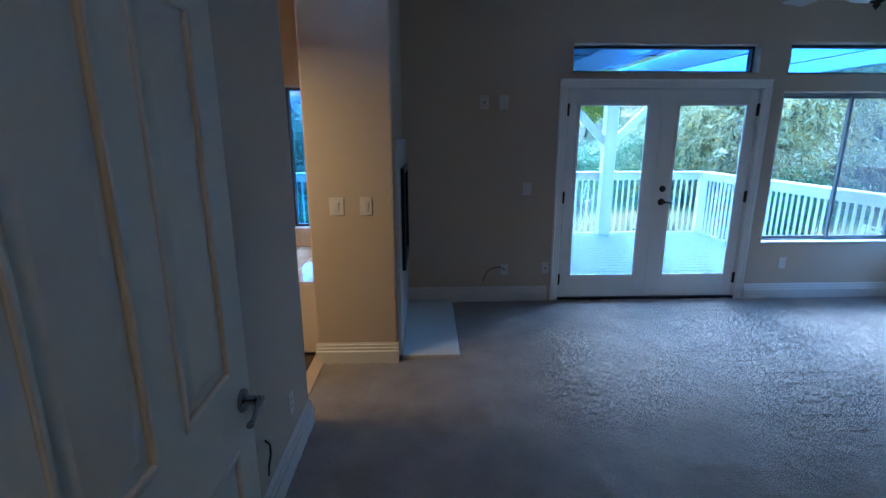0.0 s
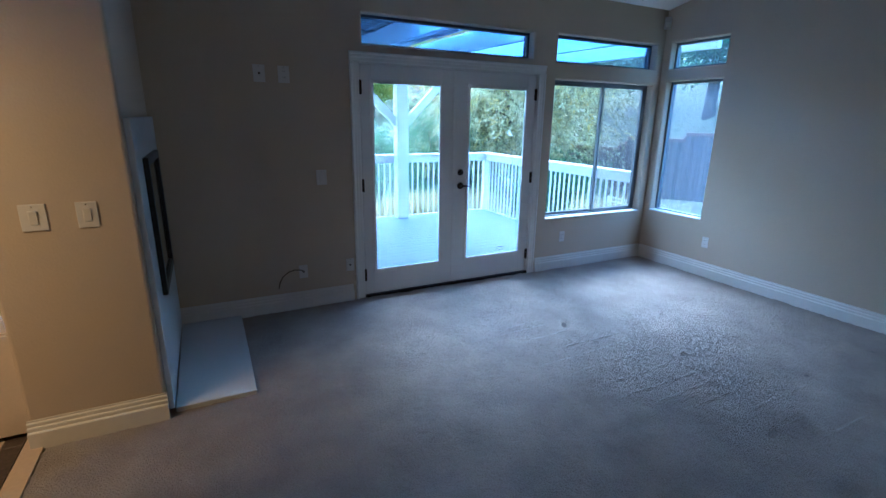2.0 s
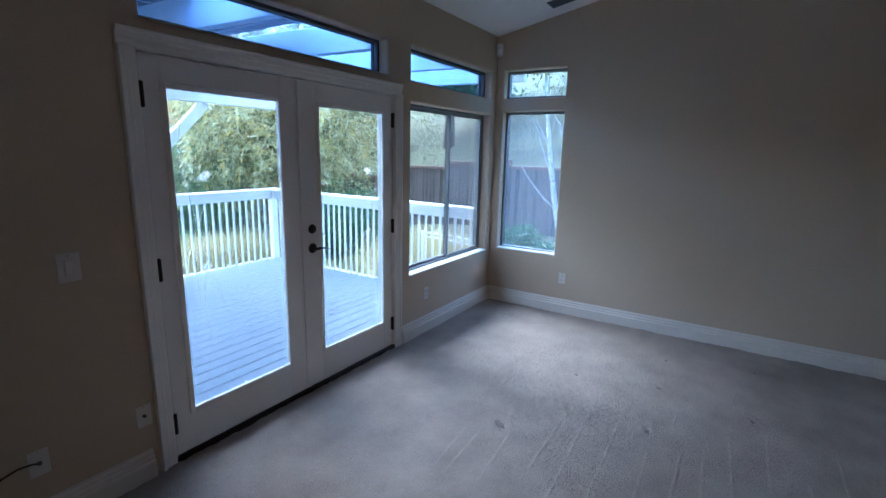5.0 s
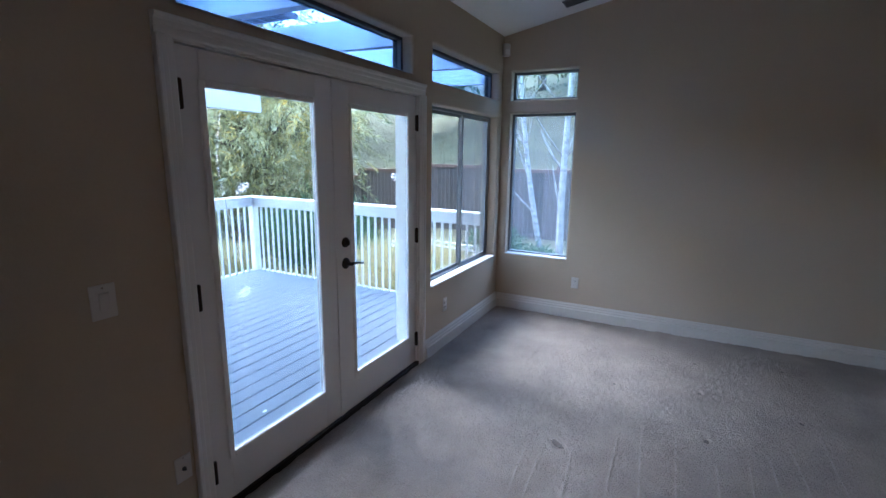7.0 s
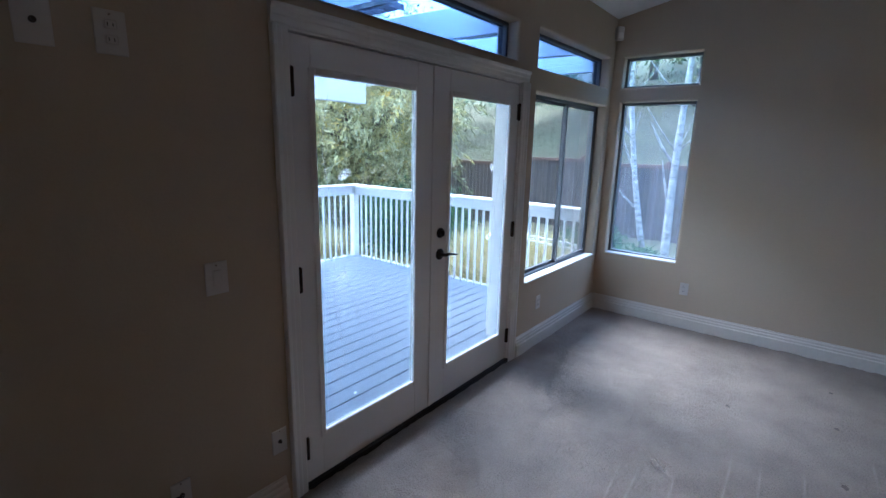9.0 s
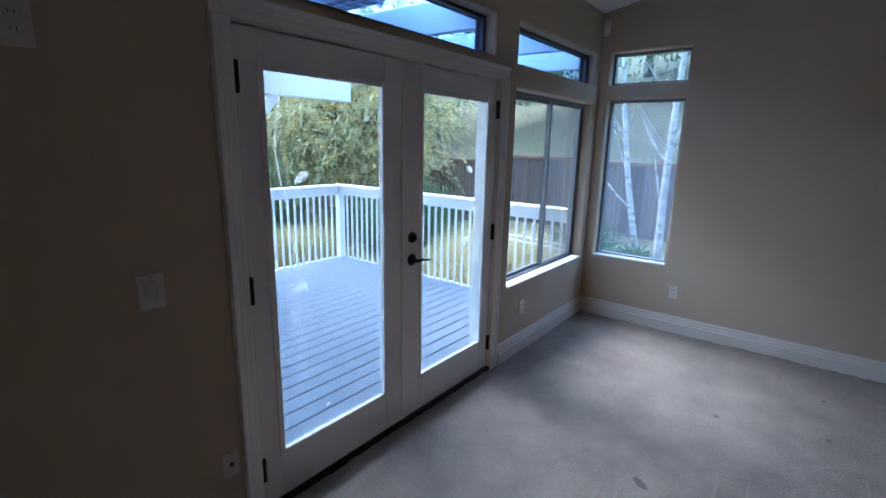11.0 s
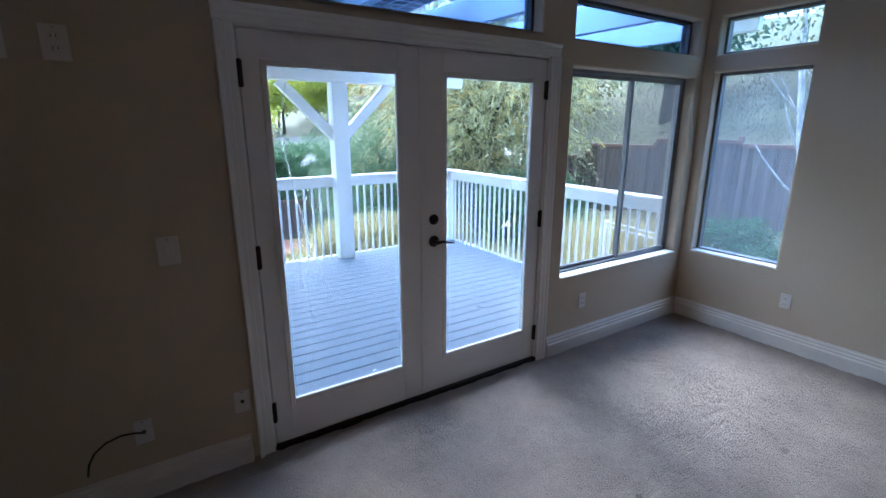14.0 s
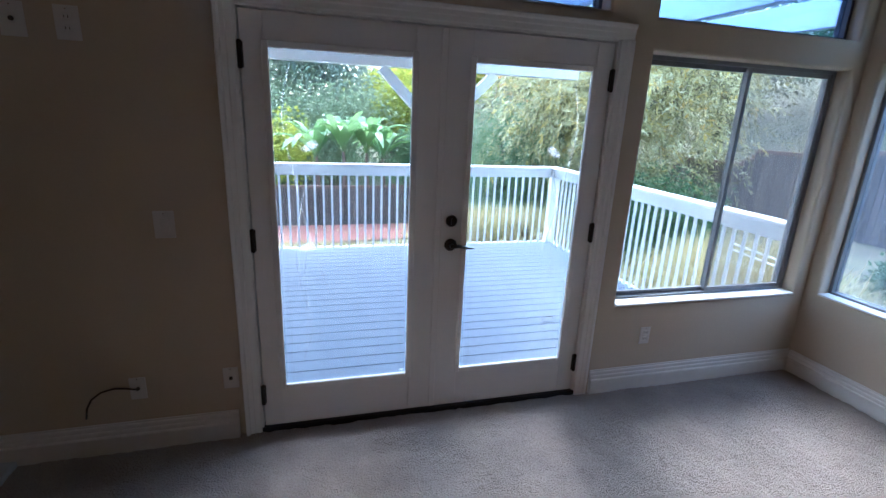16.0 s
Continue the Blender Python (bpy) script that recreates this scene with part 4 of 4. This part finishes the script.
# ---- fences ----
def fence_run(name, p, q, height):
    a, b = Vector(p), Vector(q)
    d = b - a
    n = int(d.length / 0.15)
    e = thing(name, (0, 0, 0), label="weathered dark wooden board fence with redwood posts", category="fence", group="fences")
    ang = math.degrees(math.atan2(d.y, d.x))
    me = None
    rs = random.Random(5)
    for i in range(n):
        c = a + d * ((i + 0.5) / n)
        sect = a + d * ((int(i / 16) * 16 + 8) / n)
        z = ground_z(sect.x, sect.y)
        if me is None:
            ob = part("board", box(-0.07, 0.07, -0.012, 0.012, 0, height, 0.004), FENCE, e)
            me = ob.data
        else:
            ob = new("board", me)
            ob.parent = e
        ob.matrix_basis = pose(c.x, c.y, z - 0.1 + rs.uniform(-0.015, 0.015), 0, 0, ang + rs.uniform(-2, 2))
        if i % 16 == 0:
            part("post", moved(box(-0.055, 0.055, -0.1, -0.012, -0.1, height + 0.06, 0.006), pose(c.x, c.y, z, 0, 0, ang)), REDWOOD, e, "reddish fence post")
            ln = min(16, n - i) * d.length / n
            part("cap_rail", moved(box(-0.07, ln - 0.08, -0.07, 0.06, height - 0.13, height - 0.03, 0.004), pose(c.x, c.y, z, 0, 0, ang)), REDWOOD, e)


fence_run("fence", (14.0, -6), (14.0, 13.6), 2.15)
fence_run("fence", (14.0, 13.6), (12.5, 24.5), 2.0)
fence_run("fence", (12.5, 24.5), (-14, 24.5), 1.9)


# ---- plants ----
def leaf_cloud(name, parent, material, pts, dirs, ln, wd, rs, bend=0.25, tone=None):
    """One mesh of many small folded leaves at pts, pointing along dirs."""
    n = len(pts)
    d = dirs / np.linalg.norm(dirs, axis=1, keepdims=True)
    s = np.cross(d, rs.normal(size=(n, 3)))
    s /= np.linalg.norm(s, axis=1, keepdims=True)
    up = np.cross(s, d)
    L = ln * rs.uniform(0.6, 1.3, (n, 1))
    W = wd * rs.uniform(0.7, 1.2, (n, 1))
    v = np.stack([pts, pts + d * L * 0.5 + s * W, pts + d * L - up * L * bend, pts + d * L * 0.5 - s * W], axis=1).reshape(-1, 3)
    me = bpy.data.meshes.new(name)
    me.from_pydata(v.tolist(), [], np.arange(4 * n).reshape(n, 4).tolist())
    me.materials.append(material)
    if tone is not None:
        me.attributes.new("tone", "FLOAT", "POINT").data.foreach_set("value", np.repeat(tone, 4))
    ob = new(name, me)
    ob.parent = parent
    return ob


def sprays_at(hubs, sz, per, leaflets, twig, droop, rs):
    """Leaf feet, directions and tones on arching twigs that start round the hubs."""
    n = len(hubs) * per
    g = np.clip(rs.normal(size=(n, 3)), -1.7, 1.7)
    s = np.repeat(hubs, per, axis=0) + g * np.array([sz, sz, sz * 0.75])
    d = g * 0.6 + rs.normal(size=(n, 3)) * 0.6 + np.array([0, 0, 0.25])
    d /= np.linalg.norm(d, axis=1, keepdims=True)
    side = np.cross(d, rs.normal(size=(n, 3)))
    side /= np.linalg.norm(side, axis=1, keepdims=True)
    t = np.linspace(0.08, 1.0, leaflets)[None, :, None]
    lt = (twig * rs.uniform(0.6, 1.3, (n, 1, 1)))
    down = np.array([0, 0, -1.0])
    pts = s[:, None] + d[:, None] * lt * t + down * droop * lt * t * t
    sign = np.where(np.arange(leaflets) % 2, 1.0, -1.0)[None, :, None]
    dirs = d[:, None] * 0.7 + down * (1.6 * droop) * t + side[:, None] * sign * 0.75 + rs.normal(size=pts.shape) * 0.18
    # random tone, plus light from above painted in: higher sprays come out paler
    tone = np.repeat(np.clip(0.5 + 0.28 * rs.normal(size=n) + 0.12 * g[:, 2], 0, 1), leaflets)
    return pts.reshape(-1, 3), dirs.reshape(-1, 3), tone


def plant(name, x, y, centre, radii, leaves, ln, wd, material, label, category, trunk=0.0, lean=(0, 0), seed=1, droop=0.6, limbs=9, bark=BARK, clumps=40, group="", leaflets=0, twig=0.5):
    """A tapered trunk with limbs, and a ragged crown of leaf clumps; crown's centre is relative to the foot."""
    rs = np.random.default_rng(seed)
    e = thing(name, (x, y, ground_z(x, y)), label=label, category=category, group=group)
    c, r = np.array(centre, float), np.array(radii, float)
    u = rs.normal(size=(clumps, 3))
    u /= np.linalg.norm(u, axis=1, keepdims=True)
    hubs = c + u * r * rs.uniform(0.35, 1.0, (clumps, 1)) ** 0.6 * rs.uniform(0.75, 1.12, (clumps, 1))
    hubs[:, 2] = np.maximum(hubs[:, 2], 0.15)
    if trunk:
        top = np.array([c[0], c[1], max(c[2] - r[2] * 0.1, 0.6)])
        tr = tube([(0, 0, -0.2), (top[0] * 0.2 + 0.05, top[1] * 0.2, top[2] * 0.35), (top[0] * 0.6 - 0.06, top[1] * 0.6, top[2] * 0.7), tuple(top)], trunk, 10, radii=[trunk * 1.25, trunk, trunk * 0.8, trunk * 0.5])
        part("trunk", tr, bark, e, smooth=True)
        for k in range(limbs):
            h = hubs[k % clumps]
            s = np.array([top[0] * 0.5, top[1] * 0.5, top[2] * rs.uniform(0.5, 1.0)])
            mid = (s + h) / 2 + np.array([0, 0, 0.12 * r[2]])
            part("limb", tube([tuple(s), tuple(mid), tuple(h)], 0.1, 6, radii=[trunk * 0.45, trunk * 0.28, trunk * 0.08]), bark, e, smooth=True)
    per = leaves // clumps
    sz = float(r.mean()) * 0.34
    if leaflets:
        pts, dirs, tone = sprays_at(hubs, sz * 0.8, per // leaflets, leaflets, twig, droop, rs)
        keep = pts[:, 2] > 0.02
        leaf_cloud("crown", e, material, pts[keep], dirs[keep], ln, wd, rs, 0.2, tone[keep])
        return e
    g = np.clip(rs.normal(size=(clumps, per, 3)), -1.7, 1.7) * np.array([sz, sz, sz * 0.75])
    pts = (hubs[:, None, :] + g).reshape(-1, 3)
    dirs = (g / sz + rs.normal(size=g.shape) * 0.7).reshape(-1, 3)
    dirs[:, 2] -= droop * 1.5
    keep = pts[:, 2] > 0.02
    leaf_cloud("crown", e, material, pts[keep], dirs[keep], ln, wd, rs)
    return e


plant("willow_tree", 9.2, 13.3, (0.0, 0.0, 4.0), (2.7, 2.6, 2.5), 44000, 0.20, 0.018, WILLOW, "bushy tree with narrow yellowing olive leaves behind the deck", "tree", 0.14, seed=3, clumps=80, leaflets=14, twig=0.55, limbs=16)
plant("autumn_tree", 11.2, 19.5, (0, 0, 7.0), (2.6, 2.6, 2.6), 16000, 0.11, 0.035, AUTUMN, "tree with orange autumn foliage", "tree", 0.16, seed=4, clumps=60)
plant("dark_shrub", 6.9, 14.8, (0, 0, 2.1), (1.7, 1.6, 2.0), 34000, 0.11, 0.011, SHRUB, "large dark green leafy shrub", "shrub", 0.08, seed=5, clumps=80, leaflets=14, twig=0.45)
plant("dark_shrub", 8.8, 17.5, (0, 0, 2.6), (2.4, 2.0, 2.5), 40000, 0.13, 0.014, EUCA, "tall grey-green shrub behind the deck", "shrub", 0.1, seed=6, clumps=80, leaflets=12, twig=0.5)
plant("bright_shrub", 8.1, 9.9, (0, 0, 0.75), (1.05, 0.95, 0.8), 16000, 0.065, 0.022, IVY, "rounded bright green shrub beyond the railing", "shrub", 0.04, seed=7, clumps=45, droop=0.2)
plant("bright_shrub", 10.4, 6.7, (0, 0, 0.32), (0.55, 0.6, 0.36), 3000, 0.10, 0.03, IVY, "low green shrub under the birches", "shrub", 0.03, seed=8, clumps=30, droop=0.1)
plant("bright_shrub", 9.4, 5.5, (0, 0, 0.24), (0.45, 0.45, 0.3), 2200, 0.10, 0.03, IVY, "low green shrub under the birches", "shrub", 0.03, seed=9, clumps=24, droop=0.1)
for x, y, sd in ((7.6, 27.6, 86), (9.1, 28.2, 87)):
    plant("dark_shrub", x, y, (0, 0, 2.9), (1.2, 1.2, 1.6), 12000, 0.15, 0.03, SHRUB, "upright dark green shrub beyond the lower fence", "shrub", 0.06, seed=sd, clumps=45, leaflets=10, twig=0.5)
plant("hill_oak", 21.5, 15.5, (0, 0, 4.6), (3.0, 2.8, 2.2), 9000, 0.22, 0.07, SHRUB, "spreading oak on the grassy hillside", "tree", 0.24, seed=10, clumps=60)
plant("hill_oak", 24.0, 7.5, (0, 0, 4.8), (3.2, 3.0, 2.4), 9000, 0.22, 0.07, SHRUB, "spreading oak on the grassy hillside", "tree", 0.24, seed=11, clumps=60)
plant("hill_oak", 20.5, 1.5, (0, 0, 4.6), (3.0, 2.8, 2.4), 8000, 0.22, 0.07, SHRUB, "spreading oak on the grassy hillside", "tree", 0.22, seed=14, clumps=60)
plant("hill_oak", 29.0, 11.0, (0, 0, 4.6), (3.4, 3.2, 2.6), 8000, 0.24, 0.07, WILLOW, "yellowing tree on the hillside", "tree", 0.22, seed=15, clumps=60)
plant("hill_oak", 22.0, 23.0, (0, 0, 4.6), (3.2, 3.0, 2.6), 8000, 0.22, 0.07, WILLOW, "yellowing tree on the hillside", "tree", 0.2, seed=12, clumps=60)
for k, (x, y, h) in enumerate(((-6, 44, 14), (-0.5, 46, 15), (3.4, 43, 16), (-9, 50, 15), (-13, 42, 13))):
    plant("eucalyptus", x, y, (0, 0, h * 0.62), (3.6, 3.2, h * 0.36), 9000, 0.42, 0.09, EUCA, "tall eucalyptus with pale bark behind the garden", "tree", 0.34, seed=20 + k, clumps=60, bark=EUCABARK, group="eucalyptus trees")
plant("yellow_tree", 7.4, 38, (0, 0, 4.7), (1.5, 1.5, 1.9), 6000, 0.26, 0.09, YELLOW, "bright yellow-green tree beyond the fence", "tree", 0.14, seed=30, clumps=45)
plant("yellow_tree", -0.8, 30, (0, 0, 2.9), (2.0, 1.8, 1.7), 6000, 0.22, 0.09, YELLOW, "yellow-green shrub beyond the fence", "tree", 0.1, seed=31, clumps=45)
for k in range(16):
    x, y = 8 + (k % 8) * 4.2 + (k // 8) * 2.0, 62 + (k // 8) * 10
    plant("orchard_tree", x, y, (0, 0, 4.6), (2.4, 2.4, 2.2), 2600, 0.42, 0.15, YELLOW, "round yellow-green orchard tree on a distant slope", "tree", 0.16, seed=40 + k, clumps=24, limbs=4, group="orchard trees")
for k, (x, y, r) in enumerate(((-5.5, 16.0, 1.7), (9.5, 22.5, 1.6), (-8.5, 12.0, 2.2), (6.6, 28.5, 3.2), (9.0, 27.5, 3.4), (-2.0, 28.0, 2.4), (12.0, 29.5, 3.4))):
    plant("dark_shrub", x, y, (0, 0, r * 0.55), (r, r, r * 0.6), 6000, 0.13, 0.035, SHRUB if k % 2 else IVY, "leafy green shrub in the lower garden", "shrub", 0.05, seed=60 + k, clumps=45)


for k, (x, y, r) in enumerate(((-13, 33, 3.2), (-9.5, 35, 3.4), (-5.5, 34, 3.2), (-2.5, 36, 3.6), (0.8, 35, 3.2), (3.6, 36, 3.4), (-6.5, 39, 4.2), (-0.5, 40, 4.4))):
    plant("tall_hedge", x, y, (0, 0, r * 0.85), (r * 0.95, r * 0.8, r * 0.95), 7000, 0.26, 0.06, HEDGE, "dense grey-green hedge behind the lower garden", "hedge", 0.08, seed=90 + k, clumps=50, group="tall hedge")


def birch(x, y, h, r, lean, seed, side):
    """A white-barked trunk with side branches and a light crown."""
    rs = random.Random(seed)
    e = thing("birch_tree", (x, y, ground_z(x, y)), label="slender birch with peeling white bark outside the tall window", category="tree", group="birch trees")
    pts = [(0.08 * math.sin(3 * t), lean * h * (t - 0.25 * t * t) + 0.06 * math.sin(5 * t), -0.2 + h * t) for t in [k / 8 for k in range(9)]]
    part("trunk", tube(pts, r, 12, radii=[r * (1.15 - 0.8 * k / 8) for k in range(9)]), BIRCH, e, smooth=True)
    leaf_p = []
    for k in range(12):
        i = rs.randint(3, 7)
        p, a, ln = Vector(pts[i]), rs.uniform(0, 6.28), rs.uniform(0.8, 1.6)
        d = Vector((math.cos(a) * 0.7, math.sin(a) * 0.7, 0.75))
        q = [tuple(p + d * ln * f + Vector((0, 0, 0.15 * ln * f * f))) for f in (0, 0.35, 0.7, 1)]
        part("branch", tube(q, 0.03, 7, radii=[r * 0.24, r * 0.18, r * 0.11, r * 0.04]), BIRCH, e, smooth=True)
        leaf_p.append(q[-1])
    for z0, y1, z1 in side:
        k0 = (z0 + 0.2) / h
        sx, sy = 0.08 * math.sin(3 * k0), lean * h * (k0 - 0.25 * k0 * k0) + 0.06 * math.sin(5 * k0)
        q = [(sx, sy, z0), (sx + 0.03, sy + y1 * 0.4, z0 + (z1 - z0) * 0.3), (sx, sy + y1 * 0.8, z0 + (z1 - z0) * 0.72), (sx - 0.03, sy + y1, z1)]
        part("branch", tube(q, 0.03, 7, radii=[r * 0.42, r * 0.34, r * 0.24, r * 0.12]), BIRCH, e, smooth=True)
    rn = np.random.default_rng(seed)
    hubs = np.array([q for q in leaf_p if q[2] > 4.2] + [(pts[-1][0], pts[-1][1], h + 0.3), (pts[-1][0] + 0.8, 0.5, h - 0.5), (pts[-1][0] - 0.8, -0.4, h - 0.8)])
    g = rn.normal(size=(len(hubs), 160, 3)) * 0.42
    leaf_cloud("crown", e, WILLOW, (hubs[:, None] + g).reshape(-1, 3), g.reshape(-1, 3) - np.array([0, 0, 0.5]), 0.08, 0.03, rn)


birch(11.3, 5.75, 7.5, 0.064, 0.2, 2, ((1.05, 0.95, 2.1), (1.9, 0.4, 2.9)))
birch(9.6, 4.93, 7.0, 0.072, 0.0, 5, ((1.35, 0.22, 2.3), (2.2, 0.5, 3.0)))


def banana(x, y, h, seed):
    rs = random.Random(seed)
    e = thing("banana_plant", (x, y, ground_z(x, y)), label="broad-leaved banana plant rising above the fence", category="plant", group="banana plants")
    part("stem", tube([(0, 0, -0.1), (0.05, 0, h * 0.3), (0, 0.04, h * 0.55)], 0.1, 10, radii=[0.14, 0.11, 0.07]), REDWOOD, e, "reddish leaf stem", smooth=True)
    for k in range(16):
        a, out, ln, w = k * 2.4 + rs.uniform(-0.3, 0.3), rs.uniform(0.3, 0.95), rs.uniform(0.42, 0.58) * h, rs.uniform(0.2, 0.29)
        dx, dy = math.cos(a), math.sin(a)
        bm = bmesh.new()
        rows = []
        for i in range(9):
            t = i / 8
            c = Vector((dx * out * ln * t, dy * out * ln * t, h * 0.5 + ln * (1.2 * t - (0.35 + 0.75 * out) * t * t)))
            ww = w * math.sin(math.pi * min(1, 0.08 + t * 0.92)) ** 0.6 * (0.15 if t < 0.2 else 1)
            s = Vector((-dy, dx, 0)) * ww
            rows.append([bm.verts.new(c - s + Vector((0, 0, 0.3 * ww))), bm.verts.new(c), bm.verts.new(c + s + Vector((0, 0, 0.3 * ww)))])
        for p, q in zip(rows, rows[1:]):
            for j in (0, 1):
                bm.faces.new((p[j], p[j + 1], q[j + 1], q[j]))
        part("leaf", bm, BANANA, e, smooth=True)


for k, (x, y, h) in enumerate(((1.7, 26.8, 5.8), (3.0, 26.4, 6.4), (4.2, 27.0, 6.2), (5.1, 27.4, 5.6))):
    banana(x, y, h, 70 + k)


def grass(name, n, spots, ln, wd, material, label, seed, spread=0.12):
    """Blades of grass at spots(rng, n) on the ground."""
    rs = np.random.default_rng(seed)
    xy = spots(rs, n)
    z = np.array([ground_z(px, py) for px, py in xy])
    pts = np.column_stack([xy, z - 0.02])
    d = rs.normal(size=(n, 3)) * 0.35 + np.array([0, 0, 1])
    ob = leaf_cloud(name, None, material, pts, d, ln, wd, rs, 0.35)
    tagged(ob, label, "grass", kind="stuff")


def in_box(x0, x1, y0, y1):
    return lambda rs, n: np.column_stack([rs.uniform(x0, x1, n), rs.uniform(y0, y1, n)])


def in_tufts(centres, r):
    def f(rs, n):
        c = np.array(centres)[rs.integers(0, len(centres), n)]
        return c + rs.normal(size=(n, 2)) * r
    return f


grass("hill_grass", 70000, in_box(14.8, 30, -2, 26), 0.13, 0.008, HILLGRASS, "short green and straw grass on the hillside", 80)
grass("yard_grass", 22000, in_box(5.3, 10.5, 4.0, 22), 0.22, 0.012, STRAW, "dry straw-coloured grass in the yard", 81)
grass("lower_grass", 7000, in_box(-8, 9, 9.5, 24), 0.22, 0.014, STRAW, "dry straw-coloured grass below the deck", 82)
grass("straw_tufts", 16000, in_tufts([(5.4, 12.0), (4.9, 12.6), (6.2, 11.6), (7.4, 7.4), (7.0, 6.6)], 0.35), 0.85, 0.012, STRAW, "tall tan ornamental grass clumps", 83)


# ---- red mulch bed along the lower fence ----
mb = bmesh.new()
mv = [[mb.verts.new((x, y, ground_z(x, y) + 0.07 + 0.03 * noise.noise(Vector((x * 3, y * 3, 0))))) for x in [-12 + 0.5 * k for k in range(46)]] for y in [21.2 + 0.25 * k for k in range(13)]]
for ra, rb in zip(mv, mv[1:]):
    for k in range(len(ra) - 1):
        mb.faces.new((ra[k], ra[k + 1], rb[k + 1], rb[k]))
MULCH = mat("red_mulch", (0.26, 0.10, 0.07), 0.95, var=0.4, scale=3, fine=30, bump=0.03, bump_scale=25)
tagged(part("mulch_bed", mb, MULCH), "reddish mulch bed along the lower fence", "mulch", kind="stuff")


# ---- neighbouring house behind the trees ----
def house(x, y, w, d, h, rz):
    e = thing("neighbour_house", (x, y, ground_z(x, y) - 0.3), rz, "distant red-brown house with a grey gable roof", "house")
    part("wall", box(-w / 2, w / 2, -d / 2, d / 2, 0, h), mat("brown_siding", (0.20, 0.11, 0.08), 0.8, var=0.15, stretch=(1, 1, 8)), e)
    bm = bmesh.new()
    o = 0.4
    v = [bm.verts.new(p) for p in ((-w / 2 - o, -d / 2 - o, h - 0.1), (w / 2 + o, -d / 2 - o, h - 0.1), (w / 2 + o, d / 2 + o, h - 0.1), (-w / 2 - o, d / 2 + o, h - 0.1), (-w / 2 - o, 0, h + 1.5), (w / 2 + o, 0, h + 1.5))]
    for f in ((0, 1, 5, 4), (2, 3, 4, 5), (0, 4, 3), (1, 2, 5), (0, 3, 2, 1)):
        bm.faces.new([v[i] for i in f])
    part("roof", bm, mat("grey_shingles", (0.065, 0.06, 0.06), 0.85, var=0.2, fine=20), e, "grey shingle roof")
    for wx in (-w / 4, w / 4):
        win = part("window", box(wx - 0.6, wx + 0.6, -d / 2 - 0.05, -d / 2 + 0.01, 1.0, 2.2), WHITEWOOD, e)
        part("window_pane", box(wx - 0.53, wx + 0.53, -d / 2 - 0.06, -d / 2 - 0.051, 1.07, 2.13), SLOT, win)


house(10.6, 40.0, 6.0, 6.0, 1.9, 15)
